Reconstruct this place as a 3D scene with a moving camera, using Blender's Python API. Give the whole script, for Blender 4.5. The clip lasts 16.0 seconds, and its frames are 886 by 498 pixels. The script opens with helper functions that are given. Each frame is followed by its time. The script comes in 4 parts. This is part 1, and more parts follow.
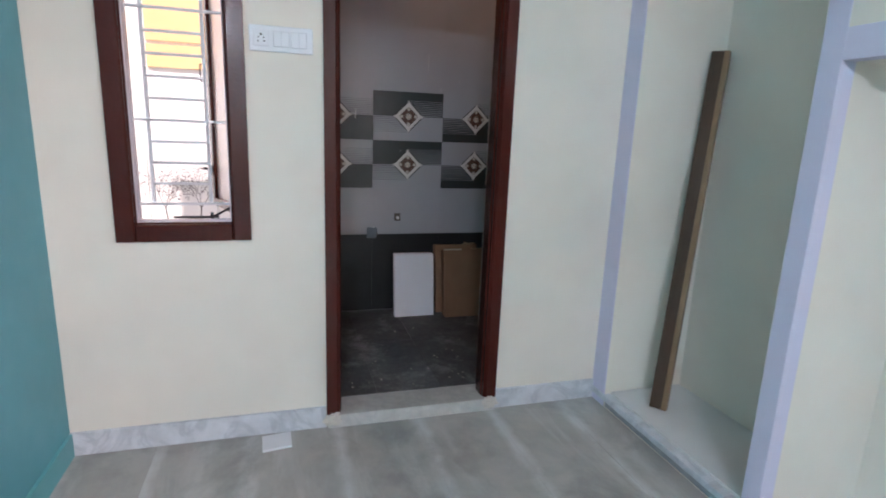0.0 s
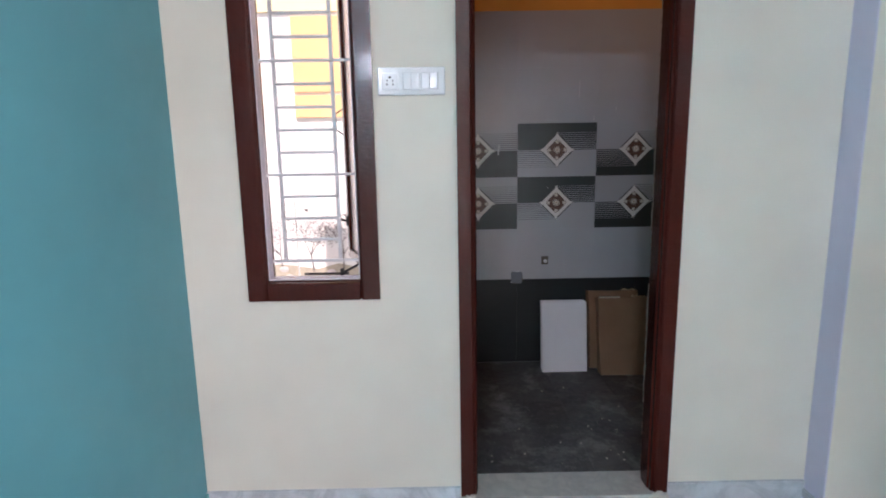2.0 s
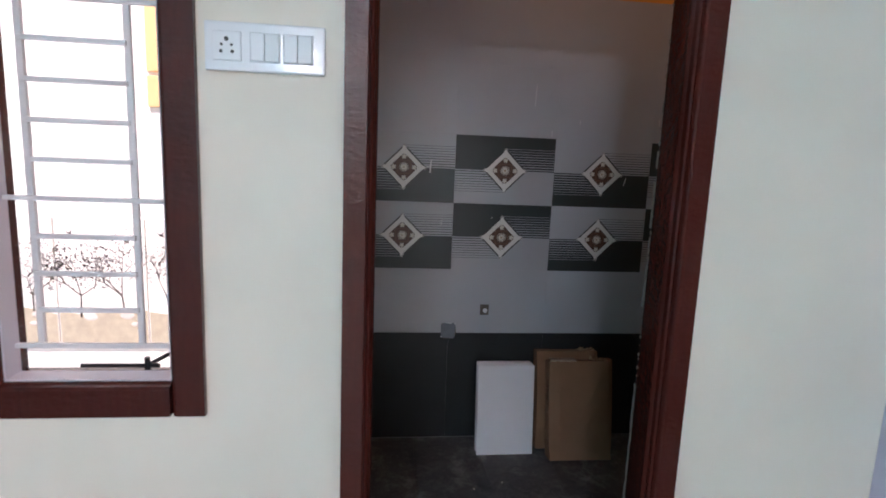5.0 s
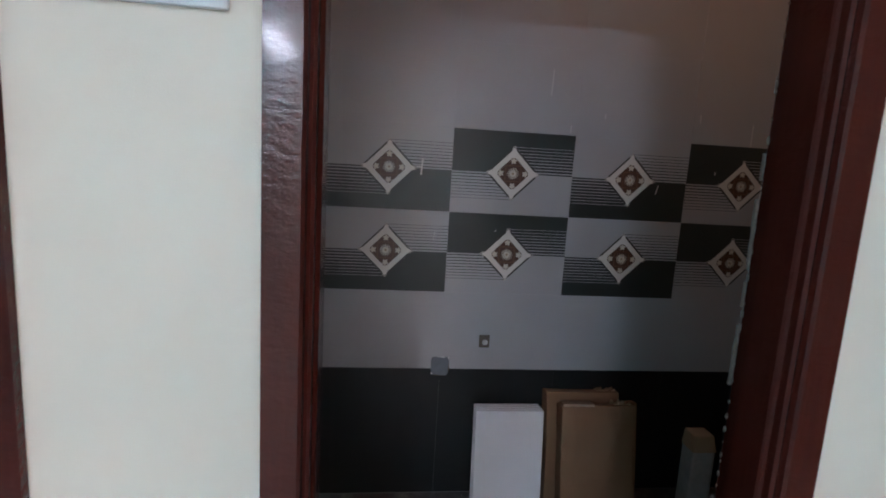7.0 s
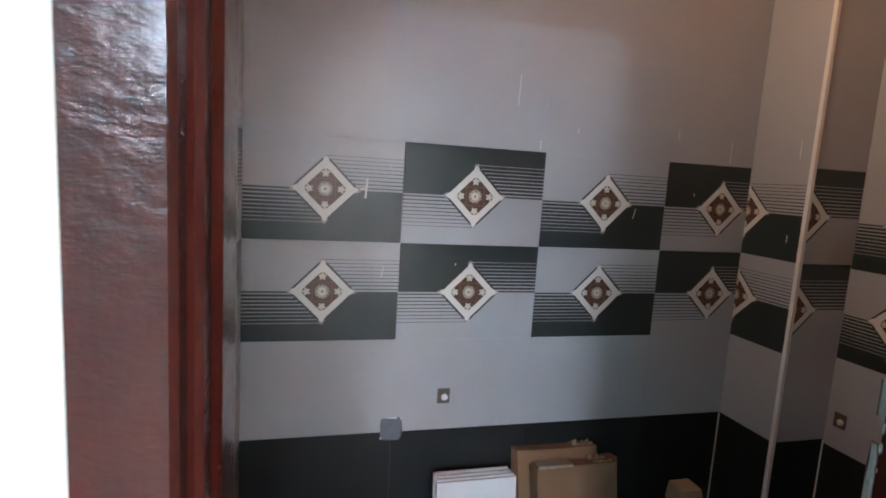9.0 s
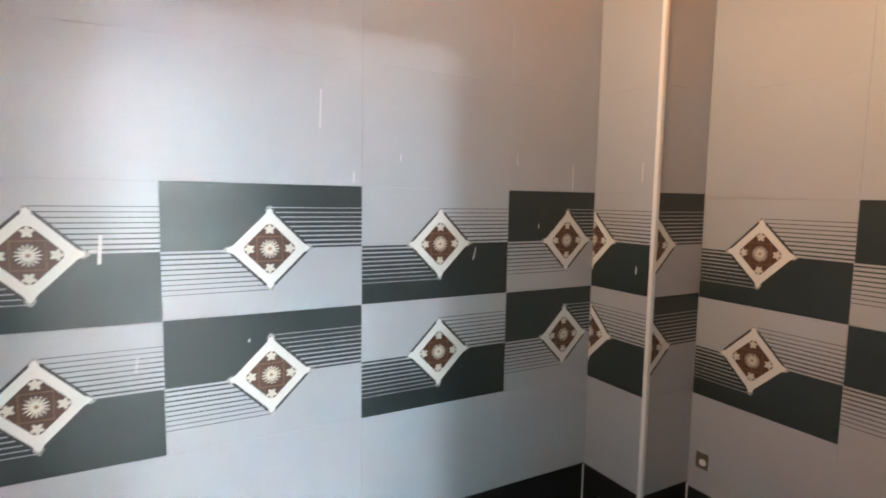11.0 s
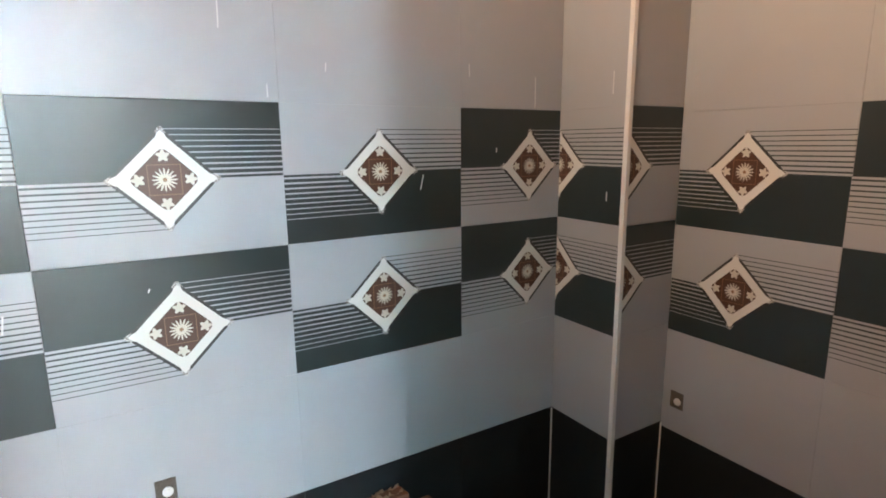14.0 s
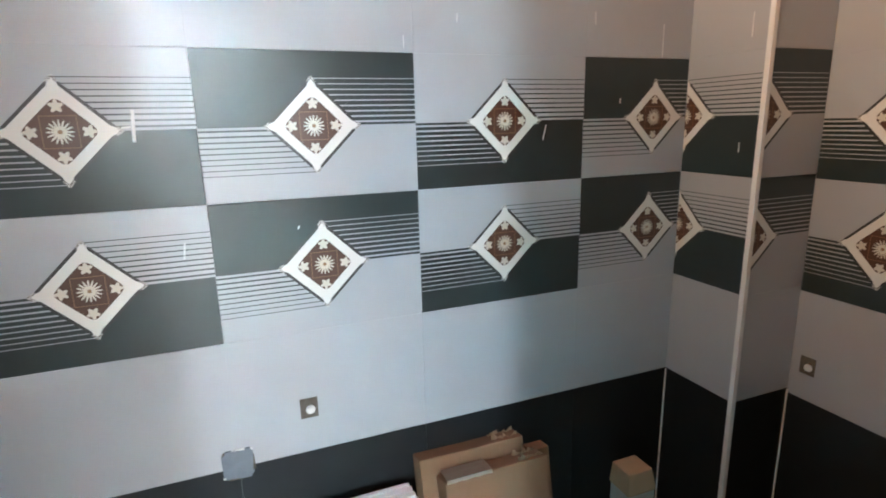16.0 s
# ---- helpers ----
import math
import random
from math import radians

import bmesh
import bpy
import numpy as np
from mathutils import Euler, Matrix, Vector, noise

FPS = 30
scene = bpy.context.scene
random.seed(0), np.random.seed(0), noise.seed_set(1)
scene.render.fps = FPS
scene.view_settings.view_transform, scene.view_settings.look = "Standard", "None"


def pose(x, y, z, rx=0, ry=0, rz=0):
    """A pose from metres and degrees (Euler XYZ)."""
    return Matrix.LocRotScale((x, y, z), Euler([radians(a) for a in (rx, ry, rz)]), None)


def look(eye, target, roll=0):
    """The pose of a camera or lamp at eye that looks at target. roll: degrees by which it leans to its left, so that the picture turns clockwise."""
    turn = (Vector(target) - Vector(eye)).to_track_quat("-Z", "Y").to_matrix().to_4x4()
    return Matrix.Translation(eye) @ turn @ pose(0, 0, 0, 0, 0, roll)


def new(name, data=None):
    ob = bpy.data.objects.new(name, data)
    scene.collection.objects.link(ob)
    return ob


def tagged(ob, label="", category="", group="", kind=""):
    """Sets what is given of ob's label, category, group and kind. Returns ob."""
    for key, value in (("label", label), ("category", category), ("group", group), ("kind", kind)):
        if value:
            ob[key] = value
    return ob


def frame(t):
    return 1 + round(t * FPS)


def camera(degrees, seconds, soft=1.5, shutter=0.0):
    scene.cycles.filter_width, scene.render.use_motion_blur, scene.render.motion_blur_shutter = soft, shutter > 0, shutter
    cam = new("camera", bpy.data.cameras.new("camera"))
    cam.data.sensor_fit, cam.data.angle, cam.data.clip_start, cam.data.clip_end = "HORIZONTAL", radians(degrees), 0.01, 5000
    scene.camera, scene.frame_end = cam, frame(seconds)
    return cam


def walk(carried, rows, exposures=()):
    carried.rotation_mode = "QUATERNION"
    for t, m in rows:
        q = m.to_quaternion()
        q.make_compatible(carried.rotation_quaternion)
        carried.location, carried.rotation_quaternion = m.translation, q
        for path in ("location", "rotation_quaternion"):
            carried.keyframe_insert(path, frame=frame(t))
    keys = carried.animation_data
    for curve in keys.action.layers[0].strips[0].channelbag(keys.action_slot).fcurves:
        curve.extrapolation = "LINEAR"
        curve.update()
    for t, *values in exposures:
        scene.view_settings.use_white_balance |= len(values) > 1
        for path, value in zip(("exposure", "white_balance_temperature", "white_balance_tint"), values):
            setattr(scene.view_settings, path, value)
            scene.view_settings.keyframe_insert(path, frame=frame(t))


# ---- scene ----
cam = camera(79.0, 16.0, 1.8, 0.4)
PATH = [
    (0, (-0.761, -3.408, 1.151), (-0.201, -1.537, 0.722), 2.2),
    (0.5, (-0.758, -3.329, 1.163), (-0.312, -1.424, 0.748), 1.0),
    (1, (-0.753, -3.259, 1.185), (-0.425, -1.329, 0.774), 0.1),
    (1.5, (-0.718, -3.188, 1.19), (-0.54, -1.234, 0.803), -0.8),
    (2, (-0.675, -3.106, 1.204), (-0.665, -1.135, 0.865), -1.0),
    (2.5, (-0.609, -3.014, 1.231), (-0.685, -1.043, 0.895), -0.2),
    (3, (-0.585, -2.896, 1.25), (-0.647, -0.923, 0.924), 0.0),
    (3.5, (-0.545, -2.781, 1.233), (-0.561, -0.805, 0.922), 0.3),
    (4, (-0.537, -2.647, 1.228), (-0.484, -0.671, 0.922), 0.8),
    (4.5, (-0.52, -2.514, 1.236), (-0.369, -0.543, 0.932), 1.1),
    (4.7, (-0.535, -2.458, 1.24), (-0.331, -0.491, 0.935), 1.7),
    (6.8, (-0.494, -1.973, 1.26), (-0.237, -0.018, 0.928), 3.3),
    (7, (-0.482, -1.936, 1.253), (-0.237, 0.024, 0.938), 3.4),
    (7.5, (-0.501, -1.828, 1.263), (-0.246, 0.133, 0.963), 3.6),
    (8, (-0.505, -1.734, 1.279), (-0.202, 0.223, 0.994), 3.0),
    (8.2, (-0.525, -1.693, 1.28), (-0.161, 0.254, 1.003), 3.1),
    (10.3, (-0.379, -1.371, 1.319), (0.376, 0.463, 1.06), 2.2),
    (10.5, (-0.344, -1.318, 1.338), (0.498, 0.478, 1.085), 1.9),
    (11, (-0.248, -1.28, 1.353), (0.714, 0.463, 1.166), 1.0),
    (11.5, (-0.161, -1.233, 1.369), (0.91, 0.445, 1.168), -0.1),
    (12, (-0.108, -1.207, 1.361), (0.99, 0.452, 1.161), -0.9),
    (12.5, (-0.09, -1.179, 1.345), (0.986, 0.489, 1.098), -1.2),
    (13, (-0.093, -1.161, 1.313), (0.935, 0.529, 1.014), -1.1),
    (13.5, (-0.084, -1.156, 1.303), (0.93, 0.53, 0.945), -0.8),
    (14, (-0.083, -1.157, 1.293), (0.934, 0.521, 0.907), -0.6),
    (14.5, (-0.083, -1.163, 1.282), (0.918, 0.521, 0.878), -0.3),
    (15, (-0.107, -1.167, 1.27), (0.809, 0.559, 0.842), -0.6),
    (15.5, (-0.132, -1.19, 1.249), (0.645, 0.599, 0.805), -1.3),
    (16, (-0.175, -1.173, 1.232), (0.533, 0.64, 0.771), -1.4),
]
EXPO = [(0.0, 1.12, 6500, 26), (8.3, 1.12, 6500, 26), (9.6, 3.5, 6400, 17), (10.3, 3.55, 6400, 15), (12.0, 3.42, 6400, 13), (13.0, 3.4, 6400, 13), (16.0, 3.42, 6300, 12)]
walk(cam, [(t, look(eye, target, roll)) for t, eye, target, roll in PATH], EXPO)

# ---- plan, metres ----
FB = -0.092            # bedroom floor
FT = -0.034            # bathroom floor
WB = -1.293            # bedroom face of the dividing wall
WT = -1.180            # bathroom face of the dividing wall
XL, XR = -1.552, 0.662  # bedroom side walls
YB = -6.75             # bedroom back wall
HB, HT = 2.78, 2.60    # ceilings
TL, TR = -0.675, 1.222  # bathroom side walls
PX, PY = 1.010, -0.238  # boxed column in the bathroom corner
DOOR = (-0.614, 0.146, FB, 1.920)
WIN = (-1.337, -0.885, 0.722, 1.960)
# side opening assumed out of view, placed for the bedroom fill
UNSEEN_WIN = (-5.05, -3.70, 0.85, 2.15)
# unseen opening, assumed so that warm fill can enter the bathroom
ADDED_VENT = (-0.95, -0.35, 2.06, 2.46)

# ---- world, sun, lights ----
world = bpy.data.worlds.new("sky")
scene.world = world
world.use_nodes = True
sky = world.node_tree.nodes.new("ShaderNodeTexSky")
sky.sky_type, sky.sun_disc = "NISHITA", False
sky.sun_elevation, sky.sun_rotation = radians(62), radians(200)
world.node_tree.nodes["Background"].inputs[1].default_value = 0.15
world.node_tree.links.new(sky.outputs[0], world.node_tree.nodes["Background"].inputs[0])

sun = new("sun", bpy.data.lights.new("sun", "SUN"))
sun.data.energy, sun.data.angle, sun.data.color = 4.0, radians(0.6), (1.0, 0.95, 0.88)
sun.matrix_world = look((0, 0, 10), (0.33, 0.93, 10 - 1.9))


def area(name, m, w, h, power, color):
    lamp = new(name, bpy.data.lights.new(name, "AREA"))
    lamp.data.shape, lamp.data.size, lamp.data.size_y = "RECTANGLE", w, h
    lamp.data.energy, lamp.data.color = power, color
    lamp.matrix_world = m
    return lamp


sy0, sy1, sz0, sz1 = UNSEEN_WIN
# fill lamp in the assumed window; its spread keeps it off the doorway
area("unseen_window_fill", look((XR + 0.07, (sy0 + sy1) / 2, (sz0 + sz1) / 2), (-3, (sy0 + sy1) / 2, (sz0 + sz1) / 2 - 0.3)),
     sy1 - sy0, sz1 - sz0, 40, (1.0, 0.88, 0.82)).data.spread = radians(135)
# warm fill lamp added in the assumed opening, with no known source
area("added_vent_fill", look((TL - 0.06, (ADDED_VENT[0] + ADDED_VENT[1]) / 2, (ADDED_VENT[2] + ADDED_VENT[3]) / 2), (1, (ADDED_VENT[0] + ADDED_VENT[1]) / 2, 1.9)),
     ADDED_VENT[1] - ADDED_VENT[0] - 0.02, ADDED_VENT[3] - ADDED_VENT[2] - 0.02, 1.25, (1.0, 0.69, 0.38)).data.spread = radians(95)
TUBE = ((-1.42, -6.45, 2.23), (-1.42, -5.25, 2.23))


# ---- materials ----
class Nodes:
    def __init__(self, name, rough=0.5, metal=0.0, spec=0.5):
        self.m = bpy.data.materials.new(name)
        self.m.use_nodes = True
        self.t = self.m.node_tree
        self.b = self.t.nodes["Principled BSDF"]
        self.b.inputs["Roughness"].default_value = rough
        self.b.inputs["Metallic"].default_value = metal
        self.b.inputs["Specular IOR Level"].default_value = spec

    def put(self, socket, v):
        if isinstance(v, bpy.types.NodeSocket):
            self.t.links.new(v, socket)
        elif isinstance(v, (int, float)):
            socket.default_value = v
        else:
            socket.default_value = (*v, 1.0) if len(v) == 3 and len(socket.default_value) == 4 else v

    def math(self, op, a, b=0.0):
        n = self.t.nodes.new("ShaderNodeMath")
        n.operation = op
        self.put(n.inputs[0], a), self.put(n.inputs[1], b)
        return n.outputs[0]

    def mix(self, f, a, b):
        n = self.t.nodes.new("ShaderNodeMix")
        n.data_type = "RGBA"
        self.put(n.inputs[0], f), self.put(n.inputs[6], a), self.put(n.inputs[7], b)
        return n.outputs[2]

    def coord(self, kind="Object", scale=(1, 1, 1)):
        c = self.t.nodes.new("ShaderNodeTexCoord")
        mp = self.t.nodes.new("ShaderNodeMapping")
        mp.inputs["Scale"].default_value = scale
        self.t.links.new(c.outputs[kind], mp.inputs[0])
        return mp.outputs[0]

    def place(self, scale=(1, 1, 1)):
        g = self.t.nodes.new("ShaderNodeNewGeometry")
        mp = self.t.nodes.new("ShaderNodeMapping")
        mp.inputs["Scale"].default_value = scale
        self.t.links.new(g.outputs["Position"], mp.inputs[0])
        return mp.outputs[0]

    def noise(self, vec, scale, detail=4.0, rough=0.55, warp=0.0):
        n = self.t.nodes.new("ShaderNodeTexNoise")
        self.t.links.new(vec, n.inputs["Vector"])
        n.inputs["Scale"].default_value, n.inputs["Detail"].default_value = scale, detail
        n.inputs["Roughness"].default_value, n.inputs["Distortion"].default_value = rough, warp
        return n.outputs[0]

    def ramp(self, f, lo, hi, a=0.0, b=1.0):
        n = self.t.nodes.new("ShaderNodeMapRange")
        self.put(n.inputs[0], f)
        for i, v in enumerate((lo, hi, a, b)):
            n.inputs[i + 1].default_value = v
        return n.outputs[0]

    def tilt(self, amount):
        """A normal leaning a little, another way for each object: pieces bedded unevenly."""
        w = self.t.nodes.new("ShaderNodeTexWhiteNoise")
        w.noise_dimensions = "1D"
        self.t.links.new(self.random(), w.inputs["W"])
        vec = self.t.nodes.new
        sub, mul, add = vec("ShaderNodeVectorMath"), vec("ShaderNodeVectorMath"), vec("ShaderNodeVectorMath")
        sub.operation, mul.operation, add.operation = "SUBTRACT", "SCALE", "ADD"
        sub.inputs[1].default_value = (0.5, 0.5, 0.5)
        mul.inputs["Scale"].default_value = amount
        self.t.links.new(w.outputs["Color"], sub.inputs[0])
        self.t.links.new(sub.outputs[0], mul.inputs[0])
        self.t.links.new(mul.outputs[0], add.inputs[0])
        self.t.links.new(self.t.nodes.new("ShaderNodeNewGeometry").outputs["Normal"], add.inputs[1])
        unit = vec("ShaderNodeVectorMath")
        unit.operation = "NORMALIZE"
        self.t.links.new(add.outputs[0], unit.inputs[0])
        return unit.outputs[0]

    def bump(self, height, strength, dist=0.01, normal=None):
        n = self.t.nodes.new("ShaderNodeBump")
        if normal:
            self.t.links.new(normal, n.inputs["Normal"])
        n.inputs["Strength"].default_value, n.inputs["Distance"].default_value = strength, dist
        self.put(n.inputs["Height"], height)
        self.t.links.new(n.outputs[0], self.b.inputs["Normal"])

    def color(self, v):
        self.put(self.b.inputs["Base Color"], v)
        return self

    def random(self):
        return self.t.nodes.new("ShaderNodeObjectInfo").outputs["Random"]


def shade(c, k):
    return tuple(min(1.0, v * k) for v in c)


def paint(name, c, rough=0.55, wear=0.10, grain=0.15, coat=0.0):
    """Rolled wall paint: faint patches, roller grain, slightly uneven plaster."""
    n = Nodes(name, rough)
    p = n.place()
    big = n.noise(p, 1.7, 3)
    mid = n.noise(p, 14, 5)
    n.color(n.mix(n.ramp(big, 0.3, 0.7), shade(c, 1 - wear), shade(c, 1 + wear * 0.35)))
    fine = n.noise(p, 420, 2)
    n.bump(n.math("ADD", n.math("MULTIPLY", mid, 0.6), n.math("MULTIPLY", fine, 0.25)), grain, 0.004)
    n.put(n.b.inputs["Roughness"], n.ramp(mid, 0.2, 0.8, rough - 0.06, rough + 0.08))
    n.b.inputs["Coat Weight"].default_value = coat
    return n.m


def plain(name, c, rough=0.4, metal=0.0, wear=0.15, scale=60, grain=0.08):
    n = Nodes(name, rough, metal)
    p = n.coord()
    f = n.noise(p, scale, 4)
    n.color(n.mix(f, shade(c, 1 - wear), shade(c, 1 + wear)))
    n.bump(f, grain, 0.002)
    return n.m


def varnished_wood(name, c, rough=0.20):
    n = Nodes(name, rough, 0.0, 0.18)
    p = n.place((9, 9, 0.8))
    g = n.noise(p, 6, 6, 0.6, 1.2)
    fine = n.noise(n.place((60, 60, 3)), 9, 3)
    n.color(n.mix(n.ramp(g, 0.25, 0.75), shade(c, 0.82), shade(c, 1.12)))
    brush = n.noise(n.place((8, 8, 15)), 6, 4, 0.5)
    sag = n.noise(n.place((40, 40, 70)), 1.3, 3, 0.6, 0.3)
    n.bump(n.math("ADD", n.math("ADD", n.math("MULTIPLY", brush, 0.8), n.math("MULTIPLY", sag, 0.5)), n.math("MULTIPLY", fine, 0.04)), 0.42, 0.004)
    n.put(n.b.inputs["Roughness"], n.ramp(brush, 0.2, 0.8, rough - 0.04, rough + 0.06))
    n.b.inputs["Coat Weight"].default_value = 0.20
    n.b.inputs["Coat Roughness"].default_value = 0.10
    return n.m


def glazed(name, c, rough=0.22, wear=0.04, spec=0.6, dusty=0.12):
    n = Nodes(name, rough, 0.0, spec)
    p = n.place()
    f = n.noise(p, 3.1, 4)
    dust = n.noise(p, 26, 5, 0.7)
    col = n.mix(n.ramp(f, 0.3, 0.7), shade(c, 1 - wear), shade(c, 1 + wear))
    col = n.mix(n.ramp(dust, 0.62, 0.9, 0.0, dusty), col, (0.62, 0.60, 0.57))
    n.color(col)
    wave = n.noise(p, 7, 2)
    n.bump(wave, 0.10, 0.01, n.tilt(0.012))
    n.put(n.b.inputs["Roughness"], n.math("ADD", n.ramp(dust, 0.3, 0.8, rough - 0.015, rough + 0.03),
                                          n.math("MULTIPLY", n.random(), 0.03)))
    return n.m


LIGHT_TILE, DARK_TILE = (0.41, 0.41, 0.425), (0.022, 0.030, 0.029)


def motif_tile(name, dark_up):
    """Printed tile, laid out in metres from its centre: halves, pinstripes, a cream diamond with a brown flower."""
    n = Nodes(name, 0.30, 0.0, 0.55)
    uv = n.coord("UV")
    sep = n.t.nodes.new("ShaderNodeSeparateXYZ")
    n.t.links.new(uv, sep.inputs[0])
    u, v = sep.outputs[0], sep.outputs[1]
    au, av = n.math("ABSOLUTE", u), n.math("ABSOLUTE", v)
    lt = lambda a, b: n.math("LESS_THAN", a, b)
    gt = lambda a, b: n.math("GREATER_THAN", a, b)
    both = lambda a, b: n.math("MULTIPLY", a, b)
    d = n.math("ADD", au, av)
    up = gt(v, 0.0)
    base = up if dark_up else lt(v, 0.0)
    same = gt(both(u, v), 0.0)                      # upper right and lower left
    band = both(same, lt(av, 0.102))
    share = n.ramp(av, 0.0, 0.1, 0.38, 0.14)        # stripes thin out away from the middle
    line = lt(n.math("FRACT", n.math("ADD", n.math("DIVIDE", av, 0.0112), 0.55)), share)
    dark = n.math("ABSOLUTE", n.math("SUBTRACT", base, both(band, line)))
    p = n.place()
    cloud = n.noise(p, 5, 4)
    col = n.mix(dark, n.mix(cloud, shade(LIGHT_TILE, 0.95), shade(LIGHT_TILE, 1.04)),
                n.mix(cloud, shade(DARK_TILE, 0.8), shade(DARK_TILE, 1.3)))
    edge = both(lt(d, 0.098), lt(n.math("ABSOLUTE", n.math("SUBTRACT", au, av)), 0.078))
    col = n.mix(edge, col, (0.035, 0.032, 0.030))
    tip = lt(n.math("ABSOLUTE", n.math("SUBTRACT", n.math("MAXIMUM", au, av), 0.094)), 0.0060)
    tip = both(tip, lt(n.math("MINIMUM", au, av), n.ramp(n.math("MAXIMUM", au, av), 0.086, 0.101, 0.012, 0.002)))
    col = n.mix(both(tip, 0.85), col, n.mix(gt(n.noise(p, 330, 2), 0.5), (0.62, 0.59, 0.55), (0.16, 0.13, 0.11)))
    dia = lt(d, n.ramp(n.math("ABSOLUTE", n.math("SUBTRACT", au, av)), 0.070, 0.080, 0.0895, 0.0935))
    col = n.mix(dia, col, (0.74, 0.715, 0.67))
    core = lt(n.math("ADD", n.math("POWER", n.math("DIVIDE", n.math("ADD", u, v), 0.063), 8.0),
                     n.math("POWER", n.math("DIVIDE", n.math("SUBTRACT", u, v), 0.063), 8.0)), 1.0)
    col = n.mix(core, col, (0.085, 0.034, 0.018))
    sq = n.math("MAXIMUM", au, av)
    ring = both(lt(n.math("ABSOLUTE", n.math("SUBTRACT", sq, 0.0285)), 0.0008), core)
    col = n.mix(ring, col, (0.22, 0.12, 0.065))
    r = n.math("SQRT", n.math("ADD", both(u, u), both(v, v)))
    ang = n.math("ARCTAN2", v, u)
    petal = lt(r, n.ramp(n.math("COSINE", n.math("MULTIPLY", ang, 16.0)), -1, 1, 0.010, 0.0225))
    col = n.mix(petal, col, (0.66, 0.60, 0.50))
    col = n.mix(lt(r, 0.004), col, (0.30, 0.17, 0.09))
    la = n.math("SUBTRACT", sq, 0.0455)
    lb = n.math("MINIMUM", au, av)
    lr = n.math("SQRT", n.math("ADD", both(la, la), both(lb, lb)))
    lang = n.math("ARCTAN2", lb, la)
    leaf = lt(lr, n.ramp(n.math("COSINE", n.math("MULTIPLY", lang, 5.0)), -1, 1, 0.0072, 0.0124))
    col = n.mix(both(leaf, core), col, (0.64, 0.59, 0.50))
    n.color(col)
    wave = n.noise(p, 7, 2)
    groove = n.ramp(av, 0.0, 0.0014, 0.0, 0.6)      # pressed line between the halves
    n.bump(n.math("ADD", n.math("ADD", wave, groove), n.math("MULTIPLY", dia, 0.05)), 0.10, 0.01, n.tilt(0.012))
    dust = n.noise(p, 26, 5, 0.7)
    n.put(n.b.inputs["Roughness"], n.ramp(dust, 0.3, 0.8, 0.29, 0.40))
    return n.m


def marble(name, c, vein, rough=0.25, dust=0.3, scale=1.0, seam_dust=0.0):
    n = Nodes(name, rough)
    p = n.place((scale, scale, scale))
    w = n.noise(p, 2.2, 6, 0.6, 1.6)
    veins = n.ramp(n.math("ABSOLUTE", n.math("SUBTRACT", w, 0.5)), 0.0, 0.07, 1.0, 0.0)
    cloud = n.noise(p, 6, 5)
    col = n.mix(n.ramp(cloud, 0.3, 0.7), shade(c, 0.85), shade(c, 1.12))
    col = n.mix(n.math("MULTIPLY", veins, 0.38), col, vein)
    dirt = n.noise(n.place((scale * 1.5, scale * 0.6, scale)), 4.5, 6, 0.7, 0.8)
    col = n.mix(n.ramp(dirt, 0.45, 0.75, 0.0, dust), col, (0.52, 0.49, 0.45))
    if seam_dust:
        smear = n.noise(n.place((2.6, 0.55, 1.0)), 1.7, 6, 0.62, 0.5)
        col = n.mix(n.ramp(smear, 0.50, 0.62, 0.0, seam_dust), col, (0.53, 0.52, 0.50))
        along = n.t.nodes.new("ShaderNodeSeparateXYZ")
        n.t.links.new(n.coord(), along.inputs[0])
        wobble = n.math("MULTIPLY", n.math("SUBTRACT", n.noise(n.place((3, 6, 1)), 1.6, 5, 0.6), 0.5), 0.06)
        side = n.math("ADD", n.math("MINIMUM", along.outputs[0], n.math("SUBTRACT", 0.345, along.outputs[0])), wobble)
        patchy = n.ramp(n.noise(n.place((2.0, 1.2, 1)), 2.3, 5, 0.65), 0.36, 0.58, 0.15, 0.85)
        col = n.mix(n.math("MULTIPLY", n.ramp(side, 0.010, 0.042, 1.0, 0.0), patchy), col, (0.60, 0.60, 0.585))
        wet = n.noise(n.place((1.1, 0.8, 1.0)), 2.6, 6, 0.65, 0.3)
        col = n.mix(n.ramp(wet, 0.52, 0.66, 0.0, seam_dust), col, (0.235, 0.225, 0.215))
    col = n.mix(n.math("MULTIPLY", n.random(), 0.10), col, shade(c, 0.7))
    n.color(col)
    n.bump(n.noise(p, 90, 4), 0.05, 0.003)
    n.put(n.b.inputs["Roughness"], n.ramp(dirt, 0.3, 0.8, rough, rough + 0.4))
    return n.m


